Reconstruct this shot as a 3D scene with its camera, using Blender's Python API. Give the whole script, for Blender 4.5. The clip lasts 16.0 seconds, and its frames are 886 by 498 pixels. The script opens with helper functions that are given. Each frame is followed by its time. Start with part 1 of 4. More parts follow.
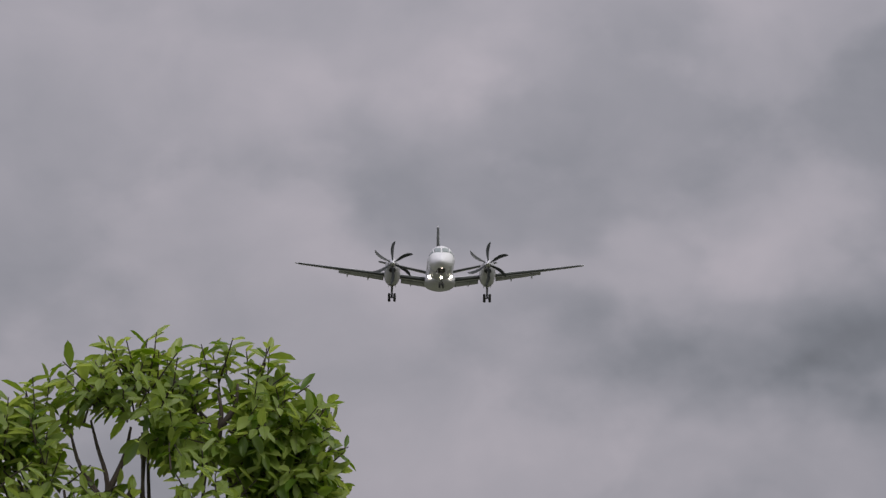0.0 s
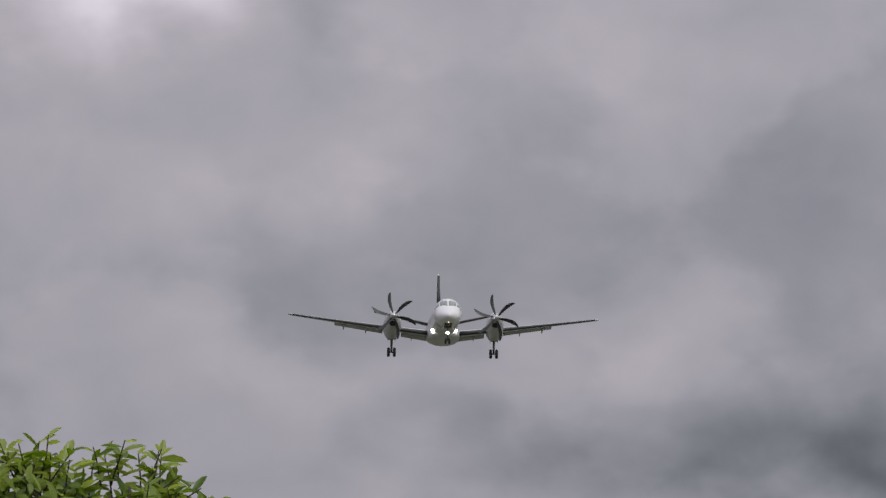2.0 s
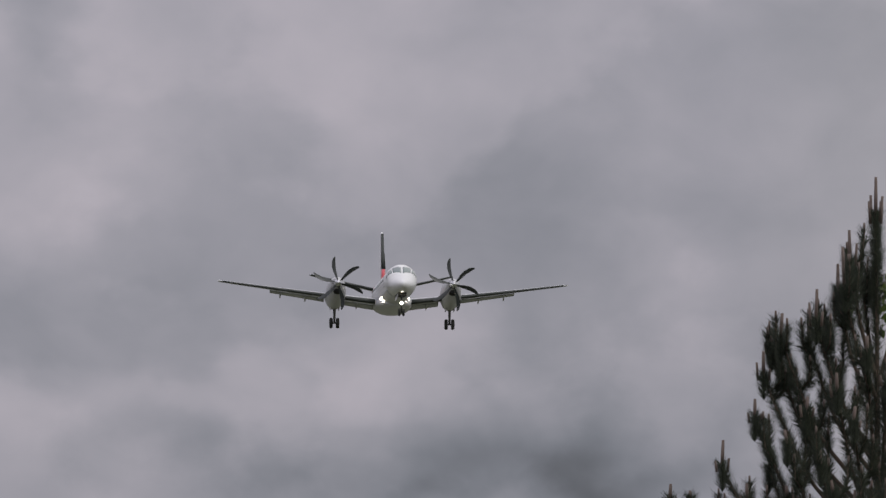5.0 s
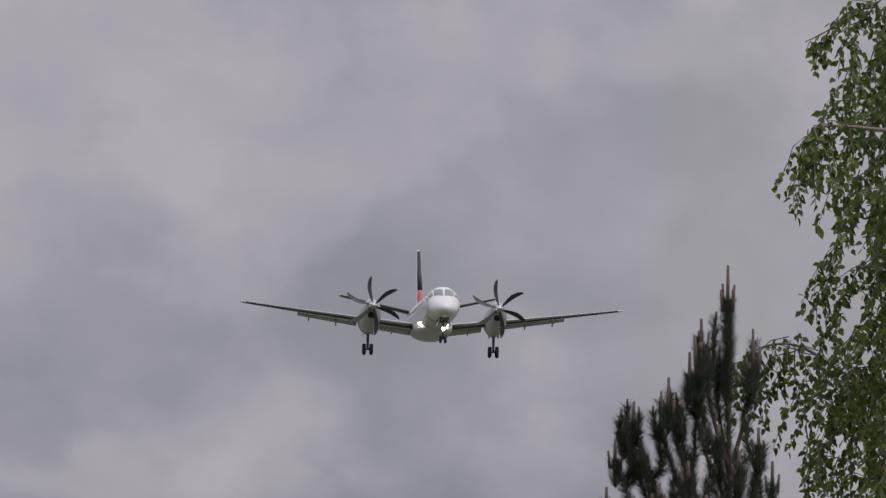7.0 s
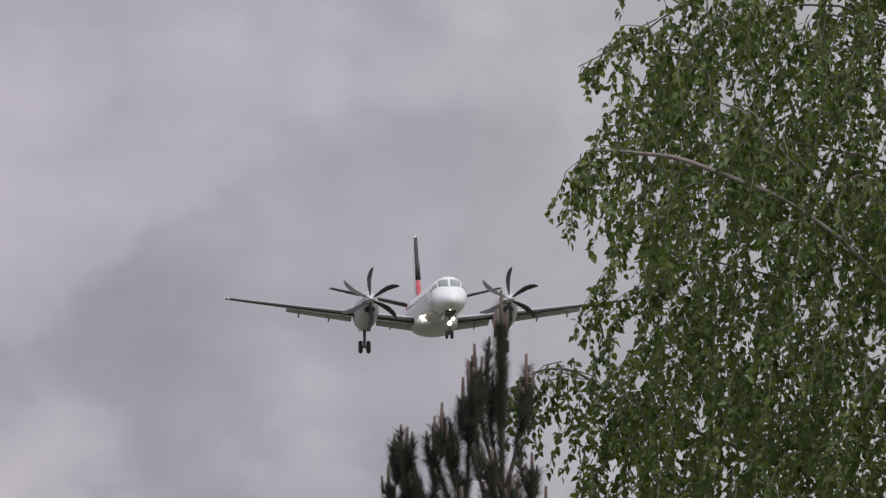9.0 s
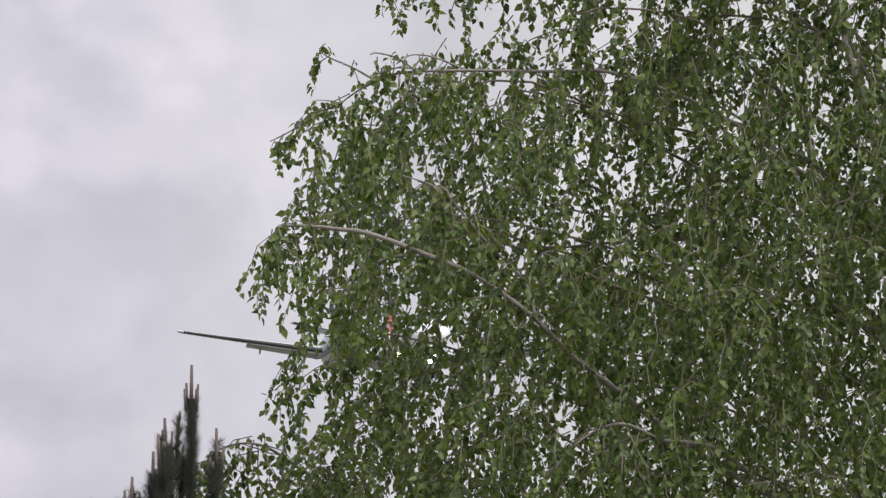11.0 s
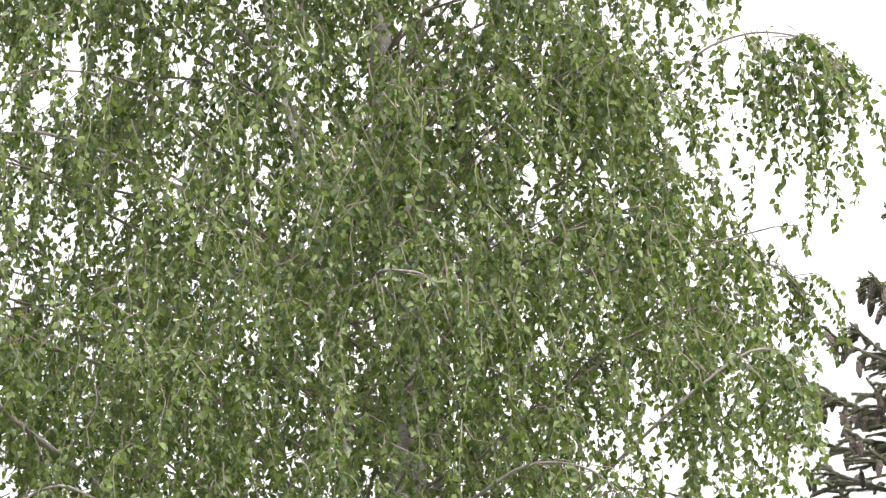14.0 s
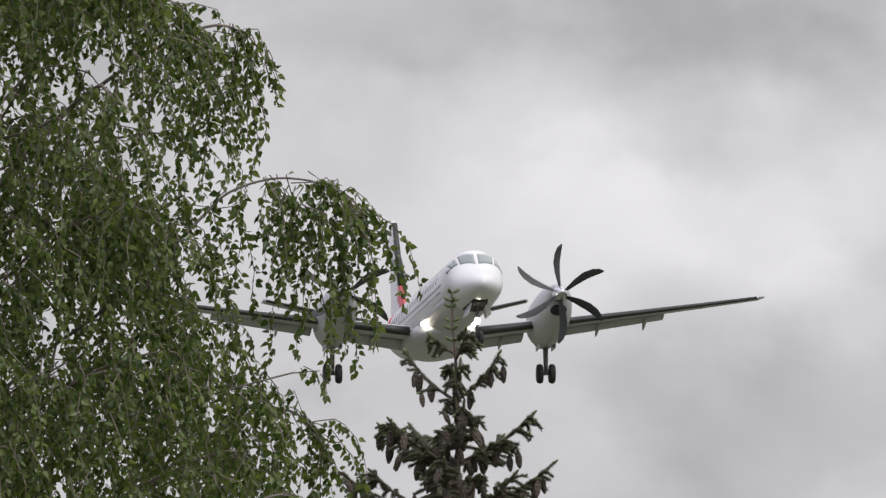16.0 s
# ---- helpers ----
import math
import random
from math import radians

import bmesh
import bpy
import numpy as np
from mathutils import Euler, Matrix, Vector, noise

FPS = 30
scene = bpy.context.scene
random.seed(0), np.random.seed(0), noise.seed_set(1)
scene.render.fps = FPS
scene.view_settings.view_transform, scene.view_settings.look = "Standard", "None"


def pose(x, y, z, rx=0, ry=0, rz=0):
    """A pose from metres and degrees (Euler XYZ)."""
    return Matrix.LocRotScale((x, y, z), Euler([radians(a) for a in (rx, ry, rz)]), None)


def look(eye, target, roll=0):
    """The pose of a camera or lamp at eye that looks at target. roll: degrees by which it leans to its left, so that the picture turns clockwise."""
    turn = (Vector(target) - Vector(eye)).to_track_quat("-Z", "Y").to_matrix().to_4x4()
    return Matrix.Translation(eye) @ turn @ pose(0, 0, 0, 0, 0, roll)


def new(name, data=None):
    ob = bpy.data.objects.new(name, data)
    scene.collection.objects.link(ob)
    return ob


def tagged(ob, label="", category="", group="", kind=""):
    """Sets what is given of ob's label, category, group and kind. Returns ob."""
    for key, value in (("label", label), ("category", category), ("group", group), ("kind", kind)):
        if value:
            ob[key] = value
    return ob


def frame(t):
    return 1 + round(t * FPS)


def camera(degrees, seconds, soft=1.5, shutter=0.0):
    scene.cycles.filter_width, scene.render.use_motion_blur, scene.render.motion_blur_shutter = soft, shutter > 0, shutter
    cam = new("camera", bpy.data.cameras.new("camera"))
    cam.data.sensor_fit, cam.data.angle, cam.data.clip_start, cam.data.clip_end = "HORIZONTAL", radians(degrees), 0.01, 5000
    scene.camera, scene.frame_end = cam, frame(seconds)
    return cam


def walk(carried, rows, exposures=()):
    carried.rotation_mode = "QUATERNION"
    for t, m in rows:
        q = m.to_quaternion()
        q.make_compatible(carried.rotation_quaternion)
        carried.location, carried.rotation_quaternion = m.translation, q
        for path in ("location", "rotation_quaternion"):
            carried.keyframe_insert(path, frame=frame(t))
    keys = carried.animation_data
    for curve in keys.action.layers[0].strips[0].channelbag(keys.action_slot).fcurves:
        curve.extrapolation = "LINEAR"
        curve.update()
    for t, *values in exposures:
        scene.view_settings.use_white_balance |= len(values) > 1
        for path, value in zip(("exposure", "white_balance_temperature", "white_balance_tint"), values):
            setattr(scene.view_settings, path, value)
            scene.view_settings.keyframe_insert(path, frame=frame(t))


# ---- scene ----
# ---- camera and its walk ----
CAMERA_ROWS = [
    (0, -2.4821, 3.9496, -0.067), (0.5, -2.3463, 4.0206, 0.035), (1, -2.3472, 4.0753, 0.097), (1.5, -2.1513, 4.1338, 0.052),
    (2, -2.1596, 4.2564, -0.000), (2.5, -2.0500, 4.3675, -0.078), (3, -1.9281, 4.3582, 0.039), (3.2, -1.8825, 4.3396, 0.086),
    (5.3, -1.2059, 4.3210, -0.013), (5.5, -1.1458, 4.3749, 0.116), (6, -1.1084, 4.4676, -0.025), (6.5, -0.9306, 4.5438, 0.024),
    (7, -0.8846, 4.5827, 0.034), (7.5, -0.7574, 4.6130, 0.023), (8, -0.6412, 4.6340, -0.013), (8.2, -0.5161, 4.6275, -0.152),
    (10.3, 0.3319, 4.9184, 0.126), (10.5, 0.4301, 4.9651, 0.051), (11, 0.7194, 4.8804, 0.059), (11.5, 1.0442, 4.6874, 0.198),
    (12, 1.2806, 4.7596, 0.012), (12.5, 1.4923, 4.8542, -0.121), (13, 1.7923, 4.8635, -0.184), (13.5, 2.1508, 4.9743, -0.458),
    (14, 2.3965, 5.0656, -0.063), (14.5, 2.7425, 5.1792, -0.002), (15, 3.0091, 5.2079, 0.117), (15.5, 3.3114, 5.3219, 0.015),
    (16, 3.8361, 5.4999, 0.096)]

EYE_HEIGHT = 1.7
cam = camera(2.6420, 16.0, soft=1.4)
walk(cam, [(t, pose(0, 0, EYE_HEIGHT, 90 + up, 0, -turn) @ pose(0, 0, 0, 0, 0, lean)) for t, turn, up, lean in CAMERA_ROWS],
     exposures=[(0, 0.0), (3.2, 0.0), (7.0, 0.0), (8.2, 0.06), (10.3, 0.66), (11, 0.92), (11.5, 1.35), (12, 1.85), (12.5, 2.15), (13.5, 2.42), (14, 2.25),
                (14.5, 1.75), (15, 1.32), (15.5, 1.0), (16, 0.46)])

# ---- world and sun ----
world = bpy.data.worlds.new("overcast_sky")
scene.world = world
world.use_nodes = True
wt = world.node_tree
wt.nodes.clear()


def wnode(kind, **inputs):
    n = wt.nodes.new(kind)
    for k, v in inputs.items():
        n.inputs[k].default_value = v
    return n


def wmath(op, a, b=None, c=None):
    n = wt.nodes.new("ShaderNodeMath")
    n.operation = op
    for i, v in enumerate((a, b, c)):
        if v is None:
            continue
        if isinstance(v, (int, float)):
            n.inputs[i].default_value = v
        else:
            wt.links.new(v, n.inputs[i])
    return n.outputs[0]


def build_sky():
    """Stratocumulus cover: brighter towards the zenith, cloud banks low over the trees."""
    link = wt.links.new
    tc = wt.nodes.new("ShaderNodeTexCoord")
    sep = wt.nodes.new("ShaderNodeSeparateXYZ")
    link(tc.outputs["Generated"], sep.inputs[0])
    x, y, z = sep.outputs
    azimuth = wmath("MULTIPLY", wmath("ARCTAN2", x, y), 57.2958)
    height = wmath("MULTIPLY", wmath("ARCSINE", z), 57.2958)
    com = wt.nodes.new("ShaderNodeCombineXYZ")
    link(azimuth, com.inputs[0])
    link(wmath("MULTIPLY", height, 1.25), com.inputs[1])
    big = wnode("ShaderNodeTexNoise", Scale=0.55, Detail=5.0, Roughness=0.5, Distortion=0.15)
    fine = wnode("ShaderNodeTexNoise", Scale=2.3, Detail=7.0, Roughness=0.5, Distortion=0.25)
    warp = wnode("ShaderNodeTexNoise", Scale=1.6, Detail=4.0, Roughness=0.5)
    for n in (big, fine, warp):
        link(com.outputs[0], n.inputs["Vector"])
    wsep = wt.nodes.new("ShaderNodeSeparateXYZ")
    link(warp.outputs["Color"], wsep.inputs[0])
    wa = wmath("ADD", azimuth, wmath("MULTIPLY", wmath("SUBTRACT", wsep.outputs[0], 0.5), 1.1))
    wh = wmath("ADD", height, wmath("MULTIPLY", wmath("SUBTRACT", wsep.outputs[1], 0.5), 0.8))
    banks = [(-3.04, 5.03, 0.22, 0.18, 0.60), (-2.62, 5.05, 0.24, 0.2, -0.24), (-3.3, 5.35, 0.4, 0.2, 0.3), (-2.65, 4.6, 0.45, 0.28, 0.15), (-1.75, 4.95, 0.5, 0.25, 0.12), (-0.95, 4.2, 0.25, 0.3, -0.08), (-1.1, 4.62, 0.4, 0.25, 0.13), (-0.4, 5.1, 0.5, 0.6, -0.07), (-2.0, 3.75, 1.2, 0.2, -0.12), (-3.03, 5.07, 0.15, 0.13, 0.4), (-1.25, 3.56, 0.6, 0.18, -0.40), (-2.3, 4.16, 0.7, 0.16, -0.14),
             (-1.85, 3.92, 0.6, 0.13, 0.16), (-1.5, 3.28, 0.9, 0.14, 0.12), (-3.7, 4.3, 0.6, 0.45, 0.10), (-0.9, 4.9, 0.9, 0.4, 0.06),
             (4.75, 6.2, 0.9, 0.24, -0.36), (4.5, 5.60, 0.9, 0.25, 0.30), (5.0, 4.95, 0.6, 0.3, -0.10), (2.2, 5.0, 2.6, 1.2, 0.10), (-1.25, 4.5, 0.45, 0.5, -0.16), (-0.95, 3.72, 0.5, 0.28, -0.2), (-3.5, 4.9, 0.5, 0.3, 0.12), (5.0, 5.3, 0.4, 0.2, 0.12)]
    total = wmath("ADD", wmath("MULTIPLY", wmath("SUBTRACT", big.outputs["Fac"], 0.5), 0.55),
                  wmath("MULTIPLY", wmath("SUBTRACT", fine.outputs["Fac"], 0.5), 0.42))
    front = wnode("ShaderNodeTexNoise", Scale=1.15, Detail=6.0, Roughness=0.5)
    shift = wt.nodes.new("ShaderNodeVectorMath")
    shift.operation = "ADD"
    shift.inputs[1].default_value = (7.3, 2.1, 0.4)
    link(com.outputs[0], shift.inputs[0])
    link(shift.outputs[0], front.inputs["Vector"])
    edge = wt.nodes.new("ShaderNodeMapRange")
    edge.interpolation_type = "SMOOTHSTEP"
    edge.inputs["From Min"].default_value, edge.inputs["From Max"].default_value = 0.46, 0.57
    edge.inputs["To Min"].default_value, edge.inputs["To Max"].default_value = -0.065, 0.065
    link(front.outputs["Fac"], edge.inputs["Value"])
    total = wmath("ADD", total, edge.outputs[0])
    for a, h, ra, rh, amount in banks:
        u = wmath("DIVIDE", wmath("SUBTRACT", wa, a), ra)
        v = wmath("DIVIDE", wmath("SUBTRACT", wh, h), rh)
        d = wmath("ADD", wmath("MULTIPLY", u, u), wmath("MULTIPLY", v, v))
        bell = wmath("EXPONENT", wmath("MULTIPLY", d, -1.0))
        total = wmath("MULTIPLY_ADD", bell, amount, total)
    # heaped clouds: a crisp upper rim that fades downwards
    for a, h, ra, rh, amount in ((-1.55, 4.10, 0.42, 0.30, 0.08), (-2.05, 4.02, 0.30, 0.26, 0.08), (-2.72, 4.07, 0.26, 0.2, 0.10), (-0.75, 4.32, 0.35, 0.3, 0.10),
                                 (-2.95, 4.55, 0.4, 0.3, 0.08), (4.35, 5.72, 0.5, 0.35, 0.12), (4.95, 5.45, 0.35, 0.3, 0.10), (3.9, 6.05, 0.35, 0.3, 0.10)):
        u = wmath("DIVIDE", wmath("SUBTRACT", wa, a), ra)
        v = wmath("DIVIDE", wmath("SUBTRACT", wh, h), rh)
        rim = wmath("MULTIPLY", wmath("MAXIMUM", v, 0.0), 6.0)
        fall = wmath("MINIMUM", v, 0.0)
        d = wmath("ADD", wmath("MULTIPLY", u, u), wmath("ADD", wmath("MULTIPLY", rim, rim), wmath("MULTIPLY", fall, fall)))
        total = wmath("MULTIPLY_ADD", wmath("EXPONENT", wmath("MULTIPLY", d, -1.0)), amount, total)
    # the cover is thinner and brighter towards the sun's side
    glow_side = wt.nodes.new("ShaderNodeMapRange")
    glow_side.interpolation_type = "SMOOTHSTEP"
    glow_side.inputs["From Min"].default_value, glow_side.inputs["From Max"].default_value = 2.2, 4.2
    glow_side.inputs["To Min"].default_value, glow_side.inputs["To Max"].default_value = 0.0, 0.26
    link(azimuth, glow_side.inputs["Value"])
    total = wmath("ADD", total, glow_side.outputs[0])
    zenith = wmath("ADD", wmath("MULTIPLY", wmath("MAXIMUM", z, 0.0), 2.2), 0.83)
    light = wmath("MULTIPLY", wmath("MAXIMUM", wmath("ADD", total, 1.0), 0.2), zenith)
    ramp = wt.nodes.new("ShaderNodeValToRGB")
    ramp.color_ramp.elements[0].position, ramp.color_ramp.elements[0].color = 0.0, (0.945, 0.975, 1.13, 1)
    ramp.color_ramp.elements[1].position, ramp.color_ramp.elements[1].color = 1.0, (1.05, 0.975, 1.09, 1)
    link(wmath("MULTIPLY_ADD", total, 1.6, 0.65), ramp.inputs[0])
    # the thinner cover towards the sun's side is neutral grey
    east = wt.nodes.new("ShaderNodeMapRange")
    east.inputs["From Min"].default_value, east.inputs["From Max"].default_value = -0.5, 1.5
    link(azimuth, east.inputs["Value"])
    hue = wt.nodes.new("ShaderNodeMix")
    hue.data_type = "RGBA"
    hue.inputs[7].default_value = (1.01, 0.985, 1.015, 1)
    link(east.outputs[0], hue.inputs[0])
    link(ramp.outputs[0], hue.inputs[6])
    scale = wt.nodes.new("ShaderNodeVectorMath")
    scale.operation = "SCALE"
    link(hue.outputs[2], scale.inputs[0])
    link(light, scale.inputs["Scale"])
    cloud = wnode("ShaderNodeBackground", Strength=0.335)
    link(scale.outputs[0], cloud.inputs["Color"])
    sky = wt.nodes.new("ShaderNodeTexSky")
    sky.sky_type, sky.sun_disc, sky.sun_elevation, sky.sun_rotation = "NISHITA", False, radians(48), radians(150)
    clear = wnode("ShaderNodeBackground", Strength=0.06)
    link(sky.outputs[0], clear.inputs["Color"])
    mix = wnode("ShaderNodeMixShader", Fac=0.96)
    link(clear.outputs[0], mix.inputs[1])
    link(cloud.outputs[0], mix.inputs[2])
    out = wt.nodes.new("ShaderNodeOutputWorld")
    link(mix.outputs[0], out.inputs["Surface"])


build_sky()
sun = new("sun", bpy.data.lights.new("sun", "SUN"))
sun.data.energy, sun.data.angle, sun.data.color = 0.9, radians(14), (1.0, 0.96, 0.90)
sun.matrix_world = look((60, -110, 140), (0, 0, 0))


# ---- materials ----
def material(name, base, second=None, scale=8.0, rough=0.5, metal=0.0, bump=0.0, bump_scale=60.0, stretch=(1, 1, 1),
             island=0.0, per_object=0.0, translucent=0.0, coat=0.0, spots=0.45):
    m = bpy.data.materials.new(name)
    m.use_nodes = True
    nt = m.node_tree
    b = nt.nodes["Principled BSDF"]
    link = nt.links.new
    tc = nt.nodes.new("ShaderNodeTexCoord")
    mp = nt.nodes.new("ShaderNodeMapping")
    mp.inputs["Scale"].default_value = stretch
    link(tc.outputs["Object"], mp.inputs[0])
    n1 = nt.nodes.new("ShaderNodeTexNoise")
    n1.inputs["Scale"].default_value, n1.inputs["Detail"].default_value = scale, 6
    n2 = nt.nodes.new("ShaderNodeTexNoise")
    n2.inputs["Scale"].default_value, n2.inputs["Detail"].default_value = scale * 7.3, 4
    link(mp.outputs[0], n1.inputs["Vector"])
    link(mp.outputs[0], n2.inputs["Vector"])
    mixv = nt.nodes.new("ShaderNodeMix")
    mixv.inputs[0].default_value = 0.4
    link(n1.outputs["Fac"], mixv.inputs[2])
    link(n2.outputs["Fac"], mixv.inputs[3])
    value = mixv.outputs[0]
    if island or per_object:
        g = nt.nodes.new("ShaderNodeNewGeometry" if island else "ShaderNodeObjectInfo")
        mi = nt.nodes.new("ShaderNodeMix")
        mi.inputs[0].default_value = island or per_object
        link(value, mi.inputs[2])
        link(g.outputs["Random Per Island" if island else "Random"], mi.inputs[3])
        value = mi.outputs[0]
    ramp = nt.nodes.new("ShaderNodeValToRGB")
    ramp.color_ramp.elements[0].position, ramp.color_ramp.elements[0].color = spots - 0.22, (*base, 1)
    ramp.color_ramp.elements[1].position, ramp.color_ramp.elements[1].color = spots + 0.30, (*(second or base), 1)
    link(value, ramp.inputs[0])
    link(ramp.outputs[0], b.inputs["Base Color"])
    b.inputs["Roughness"].default_value, b.inputs["Metallic"].default_value = rough, metal
    b.inputs["Coat Weight"].default_value = coat
    if bump:
        n3 = nt.nodes.new("ShaderNodeTexNoise")
        n3.inputs["Scale"].default_value, n3.inputs["Detail"].default_value = bump_scale, 4
        link(mp.outputs[0], n3.inputs["Vector"])
        bp = nt.nodes.new("ShaderNodeBump")
        bp.inputs["Strength"].default_value, bp.inputs["Distance"].default_value = bump, 0.02
        link(n3.outputs["Fac"], bp.inputs["Height"])
        link(bp.outputs[0], b.inputs["Normal"])
    if translucent:
        tr = nt.nodes.new("ShaderNodeBsdfTranslucent")
        hs = nt.nodes.new("ShaderNodeHueSaturation")
        hs.inputs["Hue"].default_value, hs.inputs["Saturation"].default_value, hs.inputs["Value"].default_value = 0.485, 1.1, 1.5
        link(ramp.outputs[0], hs.inputs["Color"])
        link(hs.outputs[0], tr.inputs["Color"])
        mx = nt.nodes.new("ShaderNodeMixShader")
        mx.inputs[0].default_value = translucent
        link(b.outputs[0], mx.inputs[1])
        link(tr.outputs[0], mx.inputs[2])
        link(mx.outputs[0], nt.nodes["Material Output"].inputs["Surface"])
    return m


def glow(name, color, strength):
    m = bpy.data.materials.new(name)
    m.use_nodes = True
    b = m.node_tree.nodes["Principled BSDF"]
    b.inputs["Base Color"].default_value = (0.8, 0.8, 0.8, 1)
    b.inputs["Emission Color"].default_value = (*color, 1)
    b.inputs["Emission Strength"].default_value = strength
    return m


GRASS = material("grass", (0.060, 0.072, 0.042), (0.115, 0.115, 0.075), 0.4, 0.9, bump=0.5, bump_scale=5)
WHITE_PAINT = material("white_paint", (0.62, 0.63, 0.65), (0.70, 0.70, 0.71), 1.2, 0.28, coat=0.4, stretch=(1, 0.3, 1))
GREY_PAINT = material("grey_paint", (0.36, 0.37, 0.39), (0.45, 0.46, 0.48), 1.5, 0.42, stretch=(1, 0.4, 1))
# white paint greyed: the shade on nacelles and gear doors is in the colour
SHADED_WHITE_PAINT = material("shaded_white_paint", (0.36, 0.37, 0.39), (0.50, 0.50, 0.52), 1.3, 0.35, stretch=(1, 0.4, 1))
BELLY_PAINT = material("belly_paint", (0.46, 0.47, 0.49), (0.55, 0.55, 0.57), 1.4, 0.35, stretch=(1, 0.4, 1))
RED_PAINT = material("red_paint", (0.50, 0.05, 0.07), (0.58, 0.08, 0.10), 2.0, 0.35)
BOOT_RUBBER = material("boot_rubber", (0.012, 0.018, 0.016), (0.03, 0.035, 0.033), 3.0, 0.55)
BLADE_BLACK = material("blade_black", (0.015, 0.02, 0.02), (0.035, 0.04, 0.04), 4.0, 0.4)
BARE_METAL = material("bare_metal", (0.55, 0.56, 0.58), (0.68, 0.68, 0.7), 5.0, 0.25, metal=0.9)
GEAR_STEEL = material("gear_steel", (0.10, 0.10, 0.11), (0.22, 0.22, 0.23), 8.0, 0.5, metal=0.3)
TYRE = material("tyre_rubber", (0.012, 0.014, 0.014), (0.03, 0.03, 0.03), 9.0, 0.8)
WELL_DARK = material("wheel_well", (0.012, 0.012, 0.014), (0.03, 0.03, 0.03), 4.0, 0.8)
# base colour lightened to carry part of the sky's reflection
COCKPIT_GLASS = material("cockpit_glass", (0.13, 0.17, 0.17), (0.19, 0.23, 0.23), 2.0, 0.06, coat=1.0)
LAMP_GLOW = glow("landing_light_glow", (1.0, 0.88, 0.70), 14.0)
BIRCH_LEAF = material("birch_leaf", (0.033, 0.066, 0.014), (0.142, 0.192, 0.050), 2.2, 0.38, island=0.55, translucent=0.46)
BIRCH_TWIG = material("birch_twig", (0.08, 0.062, 0.05), (0.18, 0.15, 0.125), 12.0, 0.8)
BIRCH_BARK = material("birch_bark", (0.10, 0.09, 0.08), (0.42, 0.39, 0.35), 5.0, 0.75, bump=0.6, bump_scale=40, stretch=(1, 1, 2.5), spots=0.42)
LIMB_BARK = material("limb_bark", (0.09, 0.078, 0.07), (0.26, 0.23, 0.205), 9.0, 0.8, bump=0.4, bump_scale=60)
PINE_NEEDLE = material("pine_needle", (0.008, 0.013, 0.008), (0.026, 0.034, 0.018), 5.0, 0.85, island=0.6)
PINE_BARK = material("pine_bark", (0.04, 0.032, 0.028), (0.12, 0.085, 0.065), 9.0, 0.9, bump=0.7, bump_scale=50)
PINE_CANDLE = material("pine_candle", (0.07, 0.052, 0.046), (0.15, 0.11, 0.095), 25.0, 0.7)
SPRUCE_NEEDLE = material("spruce_needle", (0.032, 0.038, 0.017), (0.098, 0.102, 0.043), 5.0, 0.6, island=0.6)
SPRUCE_CONE = material("spruce_cone", (0.048, 0.039, 0.032), (0.115, 0.090, 0.070), 14.0, 0.75, bump=0.9, bump_scale=90, per_object=0.4)
SPRUCE_BUD = material("spruce_new_shoot", (0.07, 0.10, 0.035), (0.13, 0.16, 0.07), 14.0, 0.6)
SPRUCE_BARK = material("spruce_bark", (0.07, 0.055, 0.045), (0.15, 0.12, 0.10), 12.0, 0.9, bump=0.6, bump_scale=60)
BUSH_LEAF = material("willow_leaf", (0.085, 0.158, 0.016), (0.30, 0.385, 0.095), 3.0, 0.36, island=0.7, translucent=0.5)
BUSH_STEM = material("willow_stem", (0.04, 0.03, 0.025), (0.09, 0.07, 0.055), 14.0, 0.8)


# ---- mesh helpers ----
def link_mesh(name, mesh, mat, parent=None, label="", smooth=True):
    mesh.materials.append(mat)
    if smooth and len(mesh.polygons):
        mesh.polygons.foreach_set("use_smooth", [True] * len(mesh.polygons))
    ob = new(name, mesh)
    ob.parent = parent
    if label:
        tagged(ob, label)
    return ob


def part(name, bm, mat, parent, label="", smooth=True):
    bmesh.ops.recalc_face_normals(bm, faces=bm.faces)
    mesh = bpy.data.meshes.new(name)
    bm.to_mesh(mesh)
    bm.free()
    return link_mesh(name, mesh, mat, parent, label, smooth)


def soup(name, verts, faces, mat, parent, label="", smooth=False):
    mesh = bpy.data.meshes.new(name)
    mesh.from_pydata(verts, [], faces)
    return link_mesh(name, mesh, mat, parent, label, smooth)


def loft(bm, rings, cap=True):
    loops = [[bm.verts.new(p) for p in ring] for ring in rings]
    n = len(loops[0])
    for a, b in zip(loops, loops[1:]):
        for i in range(n):
            bm.faces.new((a[i], a[(i + 1) % n], b[(i + 1) % n], b[i]))
    if cap:
        bm.faces.new(loops[0][::-1])
        bm.faces.new(loops[-1])


